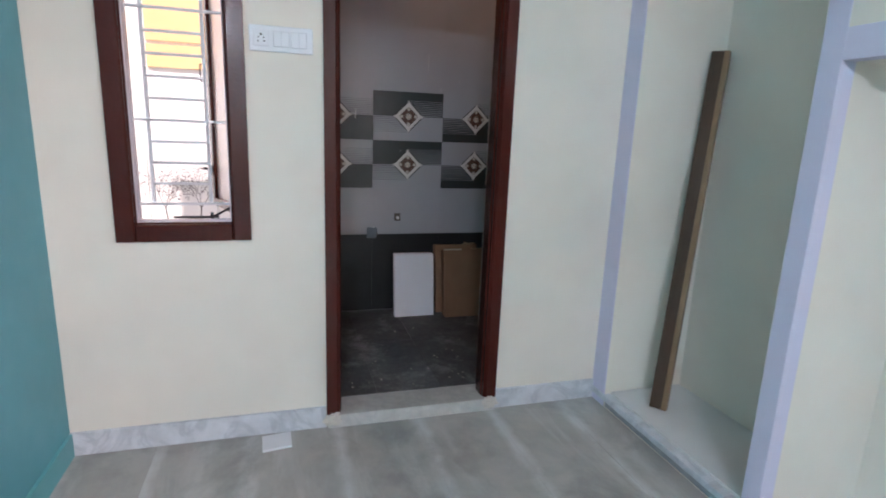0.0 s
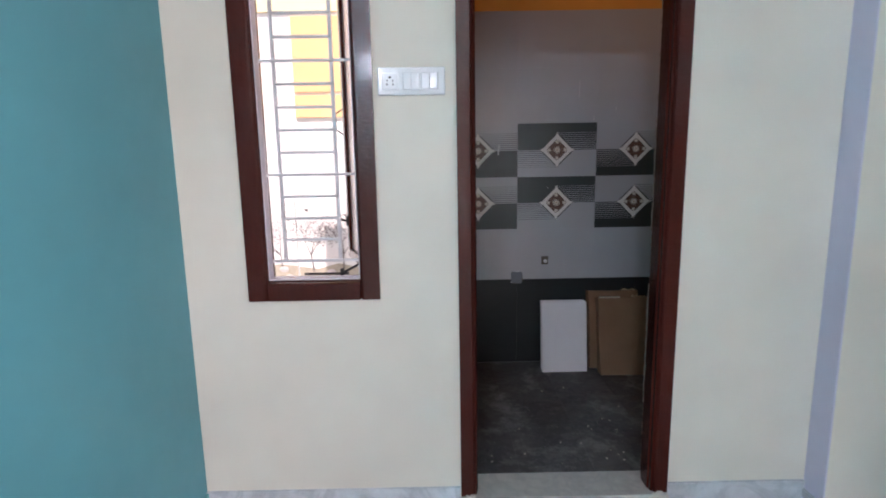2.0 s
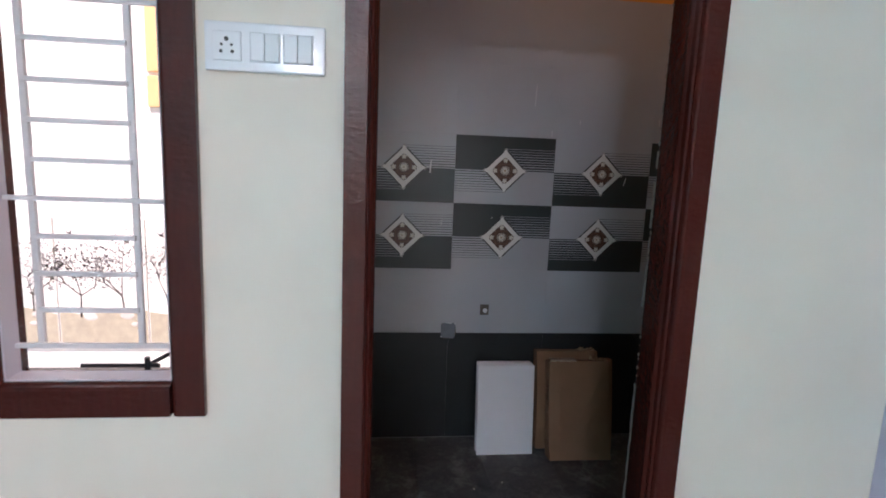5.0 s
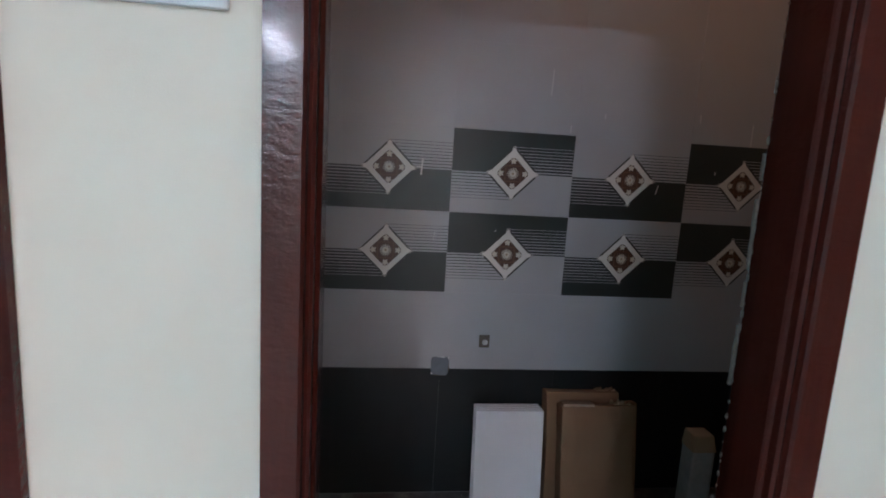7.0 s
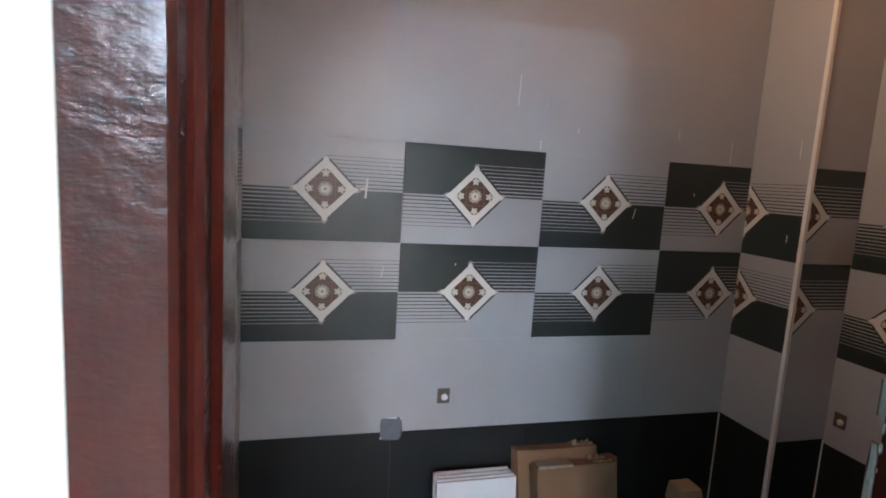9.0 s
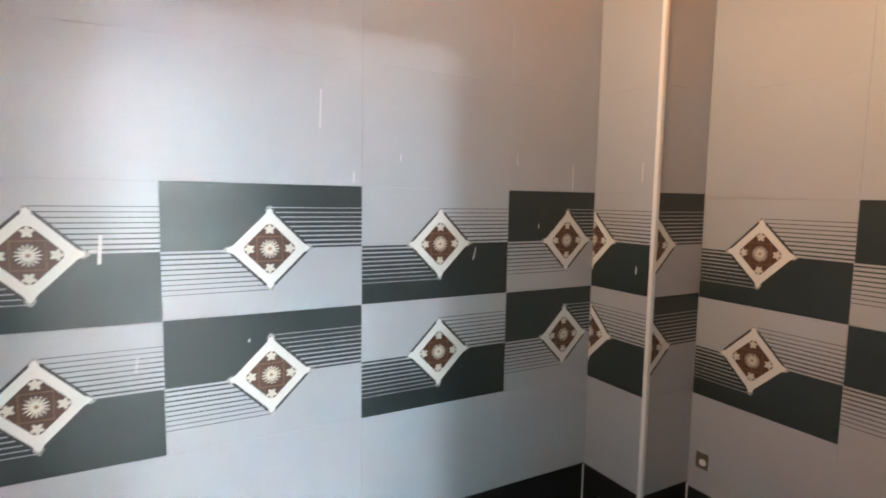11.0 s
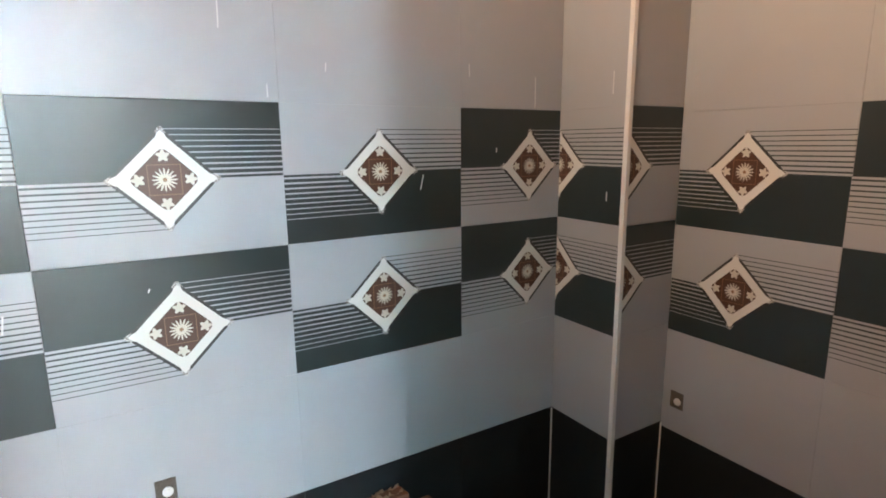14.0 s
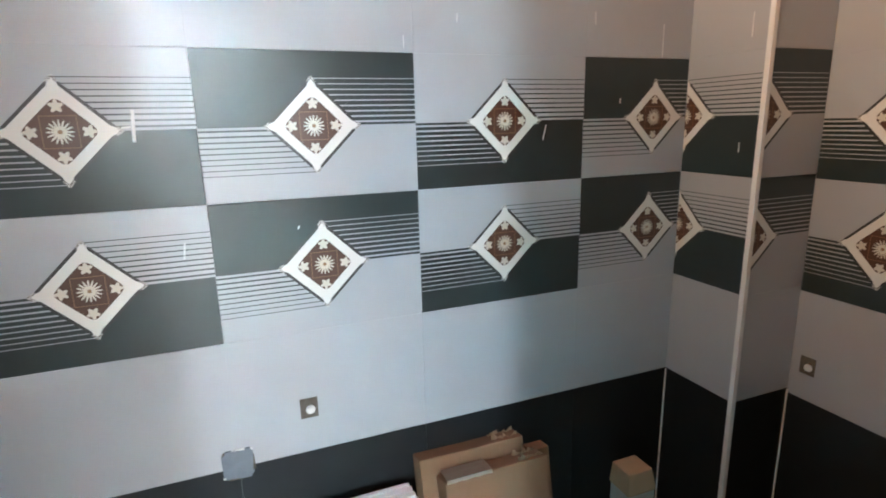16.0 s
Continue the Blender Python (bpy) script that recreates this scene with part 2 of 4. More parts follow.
def dusty_stone(name):
    """Dark bathroom floor stone under smeared cement dust."""
    n = Nodes(name, 0.6)
    p = n.place()
    a = n.noise(p, 3.2, 6, 0.65, 0.6)
    b = n.noise(p, 17, 6, 0.75, 0.4)
    s = n.noise(p, 70, 3, 0.6)
    col = n.mix(n.ramp(a, 0.35, 0.65), (0.030, 0.030, 0.032), (0.090, 0.090, 0.092))
    col = n.mix(n.ramp(b, 0.48, 0.70, 0.0, 0.6), col, (0.22, 0.215, 0.21))
    wash = n.noise(p, 3.4, 9, 0.74, 0.1)
    col = n.mix(n.ramp(wash, 0.52, 0.64, 0.0, 0.65), col, (0.30, 0.30, 0.295))
    col = n.mix(n.ramp(s, 0.70, 0.76, 0.0, 0.7), col, (0.50, 0.49, 0.47))
    n.color(col)
    n.bump(b, 0.25, 0.004)
    n.put(n.b.inputs["Roughness"], n.ramp(b, 0.3, 0.7, 0.35, 0.85))
    return n.m


def cardboard(name, c):
    n = Nodes(name, 0.8)
    p = n.coord()
    flute = n.noise(n.coord("Object", (260, 1, 1)), 1.0, 1)
    f = n.noise(p, 9, 5)
    rub = n.noise(n.coord("Object", (30, 30, 6)), 2.0, 5, 0.7)
    col = n.mix(f, shade(c, 0.82), shade(c, 1.12))
    col = n.mix(n.ramp(rub, 0.62, 0.8, 0.0, 0.5), col, shade(c, 1.7))
    n.color(col)
    n.bump(n.math("ADD", n.math("MULTIPLY", flute, 0.5), n.math("MULTIPLY", rub, 0.4)), 0.2, 0.002)
    return n.m


def pane(name, c, rough):
    n = Nodes(name, rough)
    n.color(c)
    n.b.inputs["Transmission Weight"].default_value = 1.0
    n.b.inputs["IOR"].default_value = 1.45
    return n.m


def glow(name, c, strength):
    n = Nodes(name, 0.4)
    n.color((0.8, 0.8, 0.8))
    n.put(n.b.inputs["Emission Color"], c)
    n.b.inputs["Emission Strength"].default_value = strength
    return n.m


CREAM = paint("cream_wall_paint", (0.765, 0.705, 0.615))
TEAL = paint("teal_wall_paint", (0.092, 0.355, 0.425), 0.45)
TEAL_GLOSS = paint("teal_gloss_paint", (0.11, 0.40, 0.44), 0.35)
LILAC = paint("lilac_trim_paint", (0.60, 0.575, 0.70), 0.45, 0.06)
ORANGE = paint("orange_wall_paint", (0.72, 0.33, 0.06), 0.6)
CEIL = paint("white_ceiling_paint", (0.78, 0.77, 0.74), 0.7)
OUTER = paint("white_outdoor_plaster", (0.80, 0.78, 0.74), 0.8, 0.08, 0.5)
OUTER_ORANGE = paint("orange_outdoor_paint", (0.80, 0.50, 0.24), 0.7, 0.08, 0.4)
OUTER_CREAM = paint("pale_yellow_outdoor_paint", (0.80, 0.70, 0.42), 0.7)
WOOD = varnished_wood("reddish_brown_varnish", (0.064, 0.0120, 0.0084), 0.15)
PLANK_DARK = varnished_wood("dark_stained_timber", (0.075, 0.042, 0.027), 0.55)
PLANK_RAW = varnished_wood("raw_timber", (0.25, 0.155, 0.09), 0.6)
GROUT = plain("pale_grey_grout", (0.40, 0.40, 0.40), 0.9, 0, 0.2, 90)
WHITE_TILE = glazed("white_glazed_tile", LIGHT_TILE, 0.305, 0.04, 0.5)
BLACK_TILE = glazed("black_glazed_tile", (0.0145, 0.0165, 0.0175), 0.305, 0.04, 0.40, 0.02)
TILE_A = motif_tile("motif_tile_dark_top", True)
TILE_B = motif_tile("motif_tile_light_top", False)
FLECK = plain("dried_cement_fleck", (0.66, 0.65, 0.64), 0.8, 0, 0.1)
BEAD = plain("white_corner_bead_plastic", (0.78, 0.76, 0.74), 0.4, 0, 0.06)
FLOOR_M = marble("dusty_grey_marble", (0.40, 0.375, 0.345), (0.33, 0.32, 0.31), 0.30, 0.45, 1.0, 0.65)
SKIRT_M = marble("white_veined_marble", (0.60, 0.61, 0.64), (0.27, 0.30, 0.34), 0.25, 0.15, 2.2)
SILL_M = marble("dusty_threshold_marble", (0.52, 0.50, 0.47), (0.33, 0.33, 0.33), 0.5, 0.7, 3.0)
# grey marble, darkened by the shade on the plinth's front face
PLINTH_SHADED = marble("shaded_grey_plinth_marble", (0.30, 0.305, 0.32), (0.20, 0.21, 0.23), 0.35, 0.2, 2.2)
PLINTH_M = paint("white_plinth_paint", (0.70, 0.69, 0.68), 0.5, 0.12)
STONE = dusty_stone("dusty_dark_stone")
STEEL_W = plain("grey_white_grille_paint", (0.68, 0.65, 0.67), 0.4, 0, 0.08)
STEEL_D = plain("dark_hardware_steel", (0.045, 0.042, 0.045), 0.4, 0.8, 0.3)
LINER = paint("pale_lilac_primer", (0.62, 0.56, 0.62), 0.5, 0.12)
RAGGED = plain("ragged_mortar", (0.24, 0.205, 0.175), 0.9, 0, 0.4, 120, 0.4)
CARD = cardboard("brown_cardboard", (0.225, 0.118, 0.062))
CARD_IN = cardboard("pale_cardboard", (0.46, 0.32, 0.20))
TAPE = plain("clear_parcel_tape", (0.55, 0.45, 0.36), 0.2, 0, 0.08)
SLAB = glazed("white_ceramic_slab", (0.76, 0.74, 0.76), 0.45)
SLAB_EDGE = plain("raw_ceramic_edge", (0.55, 0.50, 0.44), 0.8)
PLASTIC = plain("white_switch_plastic", (0.74, 0.75, 0.78), 0.09, 0, 0.02, 60, 0.12)
PLASTIC_D = plain("shaded_switch_gap", (0.56, 0.57, 0.60), 0.5)
PIN = plain("shaded_socket_hole", (0.05, 0.05, 0.05), 0.6)
WRAP = plain("grey_white_wrapping", (0.44, 0.42, 0.40), 0.6, 0, 0.3, 30, 0.5)
CAVITY = plain("dark_mortar", (0.120, 0.100, 0.078), 0.9, 0, 0.5, 200, 0.4)
GREY_BOX = plain("blue_grey_plastic", (0.14, 0.16, 0.185), 0.5, 0, 0.3, 40)
PRINT = plain("grey_brown_print", (0.27, 0.22, 0.205), 0.6, 0, 0.3, 30)
PRINT_EARTH = plain("pale_beige_print", (0.40, 0.345, 0.26), 0.6, 0, 0.3, 30)
PRINT_L = plain("pale_brown_print", (0.55, 0.49, 0.45), 0.6, 0, 0.3, 30)
PRINT_TILE = glazed("pale_print_tile", (0.74, 0.70, 0.66), 0.3)
FROST = pane("frosted_glass", (0.95, 0.90, 0.88), 0.45)
EARTH = plain("dry_ground", (0.30, 0.26, 0.21), 0.95, 0, 0.3, 6, 0.4)


# ---- mesh helpers ----
def box(bm, x0, x1, y0, y1, z0, z1, bevel=0.0, m=None):
    made = bmesh.ops.create_cube(bm, size=1.0)["verts"]
    bmesh.ops.scale(bm, vec=(x1 - x0, y1 - y0, z1 - z0), verts=made)
    bmesh.ops.translate(bm, vec=((x0 + x1) / 2, (y0 + y1) / 2, (z0 + z1) / 2), verts=made)
    if bevel:
        edges = list({e for v in made for e in v.link_edges})
        made = [v for v in bmesh.ops.bevel(bm, geom=edges, offset=bevel, segments=2, affect="EDGES", profile=0.6)["verts"]]
    if m:
        bmesh.ops.transform(bm, matrix=m, verts=[v for v in made if v.is_valid])
    return bm


def boxed(*a, **k):
    return box(bmesh.new(), *a, **k)


def rod(bm, a, b, r, sides=10, r2=None):
    a, b = Vector(a), Vector(b)
    m = Matrix.Translation((a + b) / 2) @ (b - a).to_track_quat("Z", "Y").to_matrix().to_4x4()
    bmesh.ops.create_cone(bm, cap_ends=True, segments=sides, radius1=r, radius2=r if r2 is None else r2, depth=(b - a).length, matrix=m)
    return bm


def prism(section, z0, z1):
    """An upright moulding: its section is a loop of (x, y)."""
    bm = bmesh.new()
    low = [bm.verts.new((x, y, z0)) for x, y in section]
    top = [bm.verts.new((x, y, z1)) for x, y in section]
    k = len(section)
    for i in range(k):
        bm.faces.new((low[i], low[(i + 1) % k], top[(i + 1) % k], top[i]))
    bm.faces.new(low[::-1]), bm.faces.new(top)
    bmesh.ops.recalc_face_normals(bm, faces=bm.faces)
    return bm


def link(name, bm, material, smooth=False):
    me = bpy.data.meshes.new(name)
    bm.to_mesh(me)
    bm.free()
    for mat in (material if isinstance(material, (list, tuple)) else [material]):
        me.materials.append(mat)
    if smooth:
        for f in me.polygons:
            f.use_smooth = True
    return new(name, me)


def part(name, bm, material, parent, label="", smooth=False):
    ob = link(name, bm, material, smooth)
    ob.parent = parent
    if label:
        tagged(ob, label)
    return ob


def thing(name, label, category, at=(0, 0, 0), group="", kind=""):
    ob = new(name)
    ob.empty_display_size = 0.05
    ob.location = at
    return tagged(ob, label, category, group, kind)


def setting(name, bm, material, label, category):
    return tagged(link(name, bm, material), label, category, kind="structure")


def holed(axis, c0, c1, a0, a1, z0, z1, holes):
    """A wall of boxes from c0 to c1 along its thickness, a0 to a1 along its length, with openings (a0, a1, z0, z1)."""
    bm = bmesh.new()
    cuts = sorted({a0, a1, *[h[0] for h in holes], *[h[1] for h in holes]})
    for p, q in zip(cuts, cuts[1:]):
        free = [(z0, z1)]
        for h0, h1, g0, g1 in holes:
            if h0 < (p + q) / 2 < h1:
                free = [s for lo, hi in free for s in ((lo, min(hi, g0)), (max(lo, g1), hi)) if s[1] - s[0] > 1e-4]
        for lo, hi in free:
            box(bm, p, q, c0, c1, lo, hi) if axis == "x" else box(bm, c0, c1, p, q, lo, hi)
    bmesh.ops.remove_doubles(bm, verts=bm.verts, dist=1e-5)
    return bm


# ---- large structure: bedroom ----
wall_divide = setting("wall_divide", holed("x", WB, WT - 0.004, XL - 0.12, XR, FB - 0.1, HB, [DOOR, WIN]), CREAM,
                      "cream painted wall with a window and a doorway", "wall")
wall_teal = setting("wall_teal", boxed(XL - 0.12, XL, YB, WB, FB - 0.1, HB), TEAL, "teal painted bedroom wall", "wall")
wall_back = setting("wall_back", boxed(XL - 0.12, 1.3, YB - 0.12, YB, FB - 0.1, HB), CREAM,
                    "plain cream painted bedroom wall", "wall")
NICHES = [(-2.203, -1.400, FB, 2.10), (-3.06, -2.263, FB, 1.375), UNSEEN_WIN]
bm = holed("y", XR, XR + 0.10, YB, WB, FB - 0.1, HB, NICHES)
wall_niche = setting("wall_niche", bm, CREAM, "cream painted wall with open wardrobe niches", "wall")
for nm, a in (("wall_recess_back", (1.08, 1.20, -3.20, -1.295, FB - 0.1, HB)), ("wall_recess_far", (XR + 0.10, 1.08, -1.400, -1.295, FB - 0.1, 2.2)),
              ("wall_recess_middle", (XR + 0.10, 1.08, -2.263, -2.203, FB - 0.1, 2.2)), ("wall_recess_near", (XR + 0.10, 1.08, -3.20, -3.06, FB - 0.1, 2.2)),
              ("wall_recess_top", (XR + 0.10, 1.08, -2.203, -1.400, 2.10, 2.2)), ("wall_recess_shelf", (XR + 0.10, 1.08, -3.06, -2.263, 1.375, 1.50))):
    setting(nm, boxed(*a), CREAM, "cream painted inside wall of a wardrobe niche", "wall")
setting("ceiling_bedroom", boxed(XL - 0.12, 1.3, YB - 0.12, WT, HB, HB + 0.12), CEIL, "white painted bedroom ceiling", "ceiling")
setting("floor_bedroom", boxed(XL - 0.12, 1.2, YB - 0.12, WB + 0.004, FB - 0.12, FB - 0.006), GROUT, "grey bedroom floor bed under marble slabs", "floor")

# lilac painted edges of the niches
bm = bmesh.new()
box(bm, XR - 0.004, XR + 0.002, -1.3995, WB - 0.002, FB, 2.16, 0.0015)
setting("trim_niche_far", bm, LILAC, "pale lilac painted niche edge", "trim")
setting("trim_niche_middle", boxed(XR - 0.003, XR + 0.05, -2.266, -2.200, -0.02, 2.10, 0.0015), LILAC, "pale lilac painted niche edge", "trim")
setting("trim_niche_top", boxed(XR - 0.003, XR + 0.05, -2.199, -1.404, 2.097, 2.16, 0.0015), LILAC, "pale lilac painted niche edge", "trim")
setting("trim_niche_low_top", boxed(XR - 0.003, XR + 0.05, -3.06, -2.267, 1.372, 1.455, 0.0015), LILAC, "pale lilac painted niche edge", "trim")

for nm, y0, y1 in (("plinth", -2.200, -1.403), ("plinth", -3.057, -2.266)):
    pl = thing(nm, "white niche plinth with a grey-veined marble front edge", "plinth", (XR, (y0 + y1) / 2, FB), kind="structure")
    oy = (y0 + y1) / 2
    part("base", boxed(0.004, 0.415, y0 - oy, y1 - oy, -0.006, 0.034), PLINTH_SHADED, pl)
    part("edge", boxed(-0.012, 0.03, y0 - oy - (0.10 if y0 > -2.3 else 0), y1 - oy + (0.10 if y0 > -2.3 else 0), 0.034, 0.062, 0.004), SKIRT_M, pl, "grey-veined marble edge")
    part("top", boxed(0.03, 0.415, y0 - oy, y1 - oy, 0.034, 0.072, 0.002), PLINTH_M, pl)

# skirting
setting("baseboard_divide_long", boxed(XL, DOOR[0] - 0.002, WB - 0.012, WB + 0.002, FB, 0.0, 0.002), SKIRT_M, "white grey-veined marble skirting", "skirting")
setting("baseboard_divide_short", boxed(DOOR[1] + 0.002, XR - 0.004, WB - 0.012, WB + 0.002, FB, 0.0, 0.002), SKIRT_M, "white grey-veined marble skirting", "skirting")
setting("baseboard_teal", boxed(XL, XL + 0.012, YB, WB - 0.013, FB, 0.0, 0.002), TEAL_GLOSS, "teal painted skirting", "skirting")
setting("baseboard_back", boxed(XL + 0.013, XR, YB, YB + 0.012, FB, 0.0, 0.002), SKIRT_M, "white grey-veined marble skirting", "skirting")
setting("baseboard_niche", boxed(XR - 0.012, XR, YB + 0.013, -3.06, FB, 0.0, 0.002), SKIRT_M, "white grey-veined marble skirting", "skirting")

# ---- large structure: bathroom shell, behind the tiles ----
GR = 0.0015
bm = bmesh.new()
box(bm, TL - 0.12, TR + 0.12, GR, 0.12, FT - 0.1, 1.98)
setting("wall_bath_back", bm, GROUT, "grout bed of the tiled bathroom wall", "wall")
setting("wall_bath_left", boxed(TL - 0.12, TL - GR, WT, GR, FT - 0.1, 1.98), GROUT, "grout bed of the tiled bathroom wall", "wall")
setting("wall_bath_right", boxed(TR + GR, TR + 0.12, WT - 0.12, GR, FT - 0.1, 1.98), GROUT, "grout bed of the tiled bathroom wall", "wall")
setting("wall_bath_column", boxed(PX + GR, TR + GR, PY + GR, GR, FT - 0.1, 1.98), GROUT, "grout bed of the tiled corner column", "wall")
setting("wall_bath_front", holed("x", WT - 0.004, WT - GR, TL - 0.12, TR + 0.1, FT - 0.05, 1.98, [DOOR]), GROUT, "grout bed of the tiled bathroom wall", "wall")
setting("wall_bath_back_upper", holed("x", 0.004, 0.12, TL - 0.12, TR + 0.12, 1.98, HT, []), ORANGE, "orange painted wall above the tiles", "wall")
setting("wall_bath_left_upper", holed("y", TL - 0.12, TL - 0.004, WT, 0.004, 1.98, HT, [ADDED_VENT]), ORANGE, "orange painted wall above the tiles", "wall")
setting("wall_bath_right_upper", boxed(TR + 0.004, TR + 0.12, WT - 0.12, 0.004, 1.98, HT), ORANGE, "orange painted wall above the tiles", "wall")
setting("wall_bath_column_upper", boxed(PX + 0.004, TR + 0.004, PY + 0.004, 0.004, 1.98, HT), ORANGE, "orange painted column above the tiles", "wall")
setting("wall_bath_front_upper", holed("x", WT - 0.004, WT, TL - 0.12, TR + 0.1, 1.98, HT, [DOOR]), ORANGE, "orange painted wall above the tiles", "wall")
# ceiling out of view, coloured orange to warm the light it reflects
setting("ceiling_bathroom", boxed(TL - 0.12, TR + 0.12, WT, 0.12, HT, HT + 0.12), ORANGE, "unseen bathroom ceiling, orange to warm the bounced light", "ceiling")
setting("floor_bathroom", boxed(TL - 0.12, TR + 0.12, WT, 0.1, FT - 0.12, FT - 0.003), STONE, "dark mortar bed of the bathroom floor", "floor")
setting("threshold", boxed(DOOR[0] + 0.004, DOOR[1] - 0.004, WB - 0.022, WT + 0.02, FB - 0.02, FT - 0.002, 0.003), SILL_M, "dusty pale marble door threshold", "threshold")
setting("wall_end", boxed(XR, TR + 0.12, WB - 0.002, WT, FB - 0.1, HB), CREAM, "cream painted wall behind the niche", "wall")

# ---- outdoors behind the small window ----
setting("ground", boxed(-400, 400, -400, 400, -3.4, -3.2), EARTH, "dry bare ground", "ground")
NB = -0.16
neighbour = thing("neighbour_house", "white neighbouring house wall with an orange band", "house", (-2.0, NB, -3.2))
part("wall", boxed(-1.6, 1.2, 0, 0.3, 0, 6.2), OUTER, neighbour)
part("orange_panel", boxed(2.0 - 1.43, 1.17, -0.012, 0.002, 4.62, 4.735, 0.002), OUTER_ORANGE, neighbour, "orange painted panel")
part("orange_panel", boxed(2.0 - 1.43, 1.17, -0.012, 0.002, 4.75, 5.13, 0.002), OUTER_ORANGE, neighbour, "orange painted panel")
part("yellow_panel", boxed(2.0 - 1.60, 1.17, -0.012, 0.002, 5.15, 5.5, 0.002), OUTER_CREAM, neighbour, "pale yellow painted panel")


def printed_tree(i):
    """A printed bare tree with leaves and a bird, on a pale tile."""
    rnd = random.Random(40 + i)
    bm = bmesh.new()

    def limb(x, z, a, length, w, depth):
        x2, z2 = x + math.sin(a) * length, z + math.cos(a) * length
        px, pz = math.cos(a) * w, -math.sin(a) * w
        vs = [bm.verts.new(c) for c in ((x - px, 0, z - pz), (x + px, 0, z + pz), (x2 + px * 0.6, 0, z2 + pz * 0.6), (x2 - px * 0.6, 0, z2 - pz * 0.6))]
        bm.faces.new(vs)
        if depth == 0:
            for _ in range(13):
                lx, lz, la = x2 + rnd.uniform(-0.06, 0.06), z2 + rnd.uniform(-0.095, 0.045), rnd.uniform(0, 6.3)
                leaf = [bm.verts.new((lx + math.sin(la + b) * r, -0.0004, lz + math.cos(la + b) * r)) for b, r in ((0, 0.0055), (1.2, 0.0022), (3.14, 0.0055), (4.9, 0.0022))]
                bm.faces.new(leaf)
            return
        for k in range(3 if depth > 1 else 2):
            limb(x2, z2, a * 0.7 + rnd.uniform(-0.95, 0.95), length * rnd.uniform(0.7, 0.95), w * 0.6, depth - 1)

    for tx0 in (-0.085, 0.08):
        limb(tx0, -0.01, rnd.uniform(-0.15, 0.15), 0.090, 0.0042, 3)
    for sx, sz in ((0.10, 0.30), (-0.11, 0.33)):
        s = rnd.uniform(0.8, 1.2)
        bird = [bm.verts.new((sx + x * s, -0.0004, sz + z * s)) for x, z in ((-0.018, 0.010), (0, 0.0), (0.012, 0.014), (0.006, -0.004), (0.016, -0.012), (-0.004, -0.006))]
        bm.faces.new(bird)
    bmesh.ops.solidify(bm, geom=bm.faces[:], thickness=0.0015)
    return bm


for i in range(5):
    tx = 2.0 - 1.632 + 0.338 * (i - 2)
    tl = part("print_tile", boxed(tx - 0.166, tx + 0.166, -0.008, 0.002, 3.66, 4.19, 0.002), PRINT_TILE, neighbour, "pale wall tile printed with a tree")
    tr = part("tree_print", printed_tree(i), PRINT, tl)
    tr.location = (tx, -0.0085, 3.80)
    tagged(tr, kind="stuff")
    rnd = random.Random(i)
    bm = prism([(tx - 0.164, 3.665), (tx + 0.164, 3.665), (tx + 0.164, 3.80 + rnd.uniform(0, 0.02)), (tx + 0.05, 3.83), (tx - 0.06, 3.80), (tx - 0.164, 3.815)], 0.0078, 0.0084)
    bmesh.ops.transform(bm, matrix=Matrix(((1, 0, 0, 0), (0, 0, -1, 0), (0, 1, 0, 0), (0, 0, 0, 1))), verts=bm.verts)
    bmesh.ops.recalc_face_normals(bm, faces=bm.faces)
    part("earth_print", bm, PRINT_EARTH, tl, "pale beige printed ground")
    bm = bmesh.new()
    for k in range(3):
        c = (tx + rnd.uniform(-0.13, 0.13), -0.0085, 3.79 + rnd.uniform(-0.03, 0.025))
        w = rnd.uniform(0.015, 0.035)
        bmesh.ops.create_uvsphere(bm, u_segments=10, v_segments=6, radius=1.0, matrix=Matrix.Translation(c) @ Matrix.Diagonal((w, 0.002, w * 0.6, 1)))
    tagged(part("stone_print", bm, PRINT_L, tl), kind="stuff")
setting("wall_shaft", boxed(-3.3, -3.1, WT, NB, -3.2, 3.0), OUTER, "white plastered outside wall", "wall")
setting("wall_outer", holed("y", TL - 0.125, TL - 0.12, WT, NB, -3.2, HT, [ADDED_VENT]), OUTER, "white plastered outside of the bathroom", "wall")

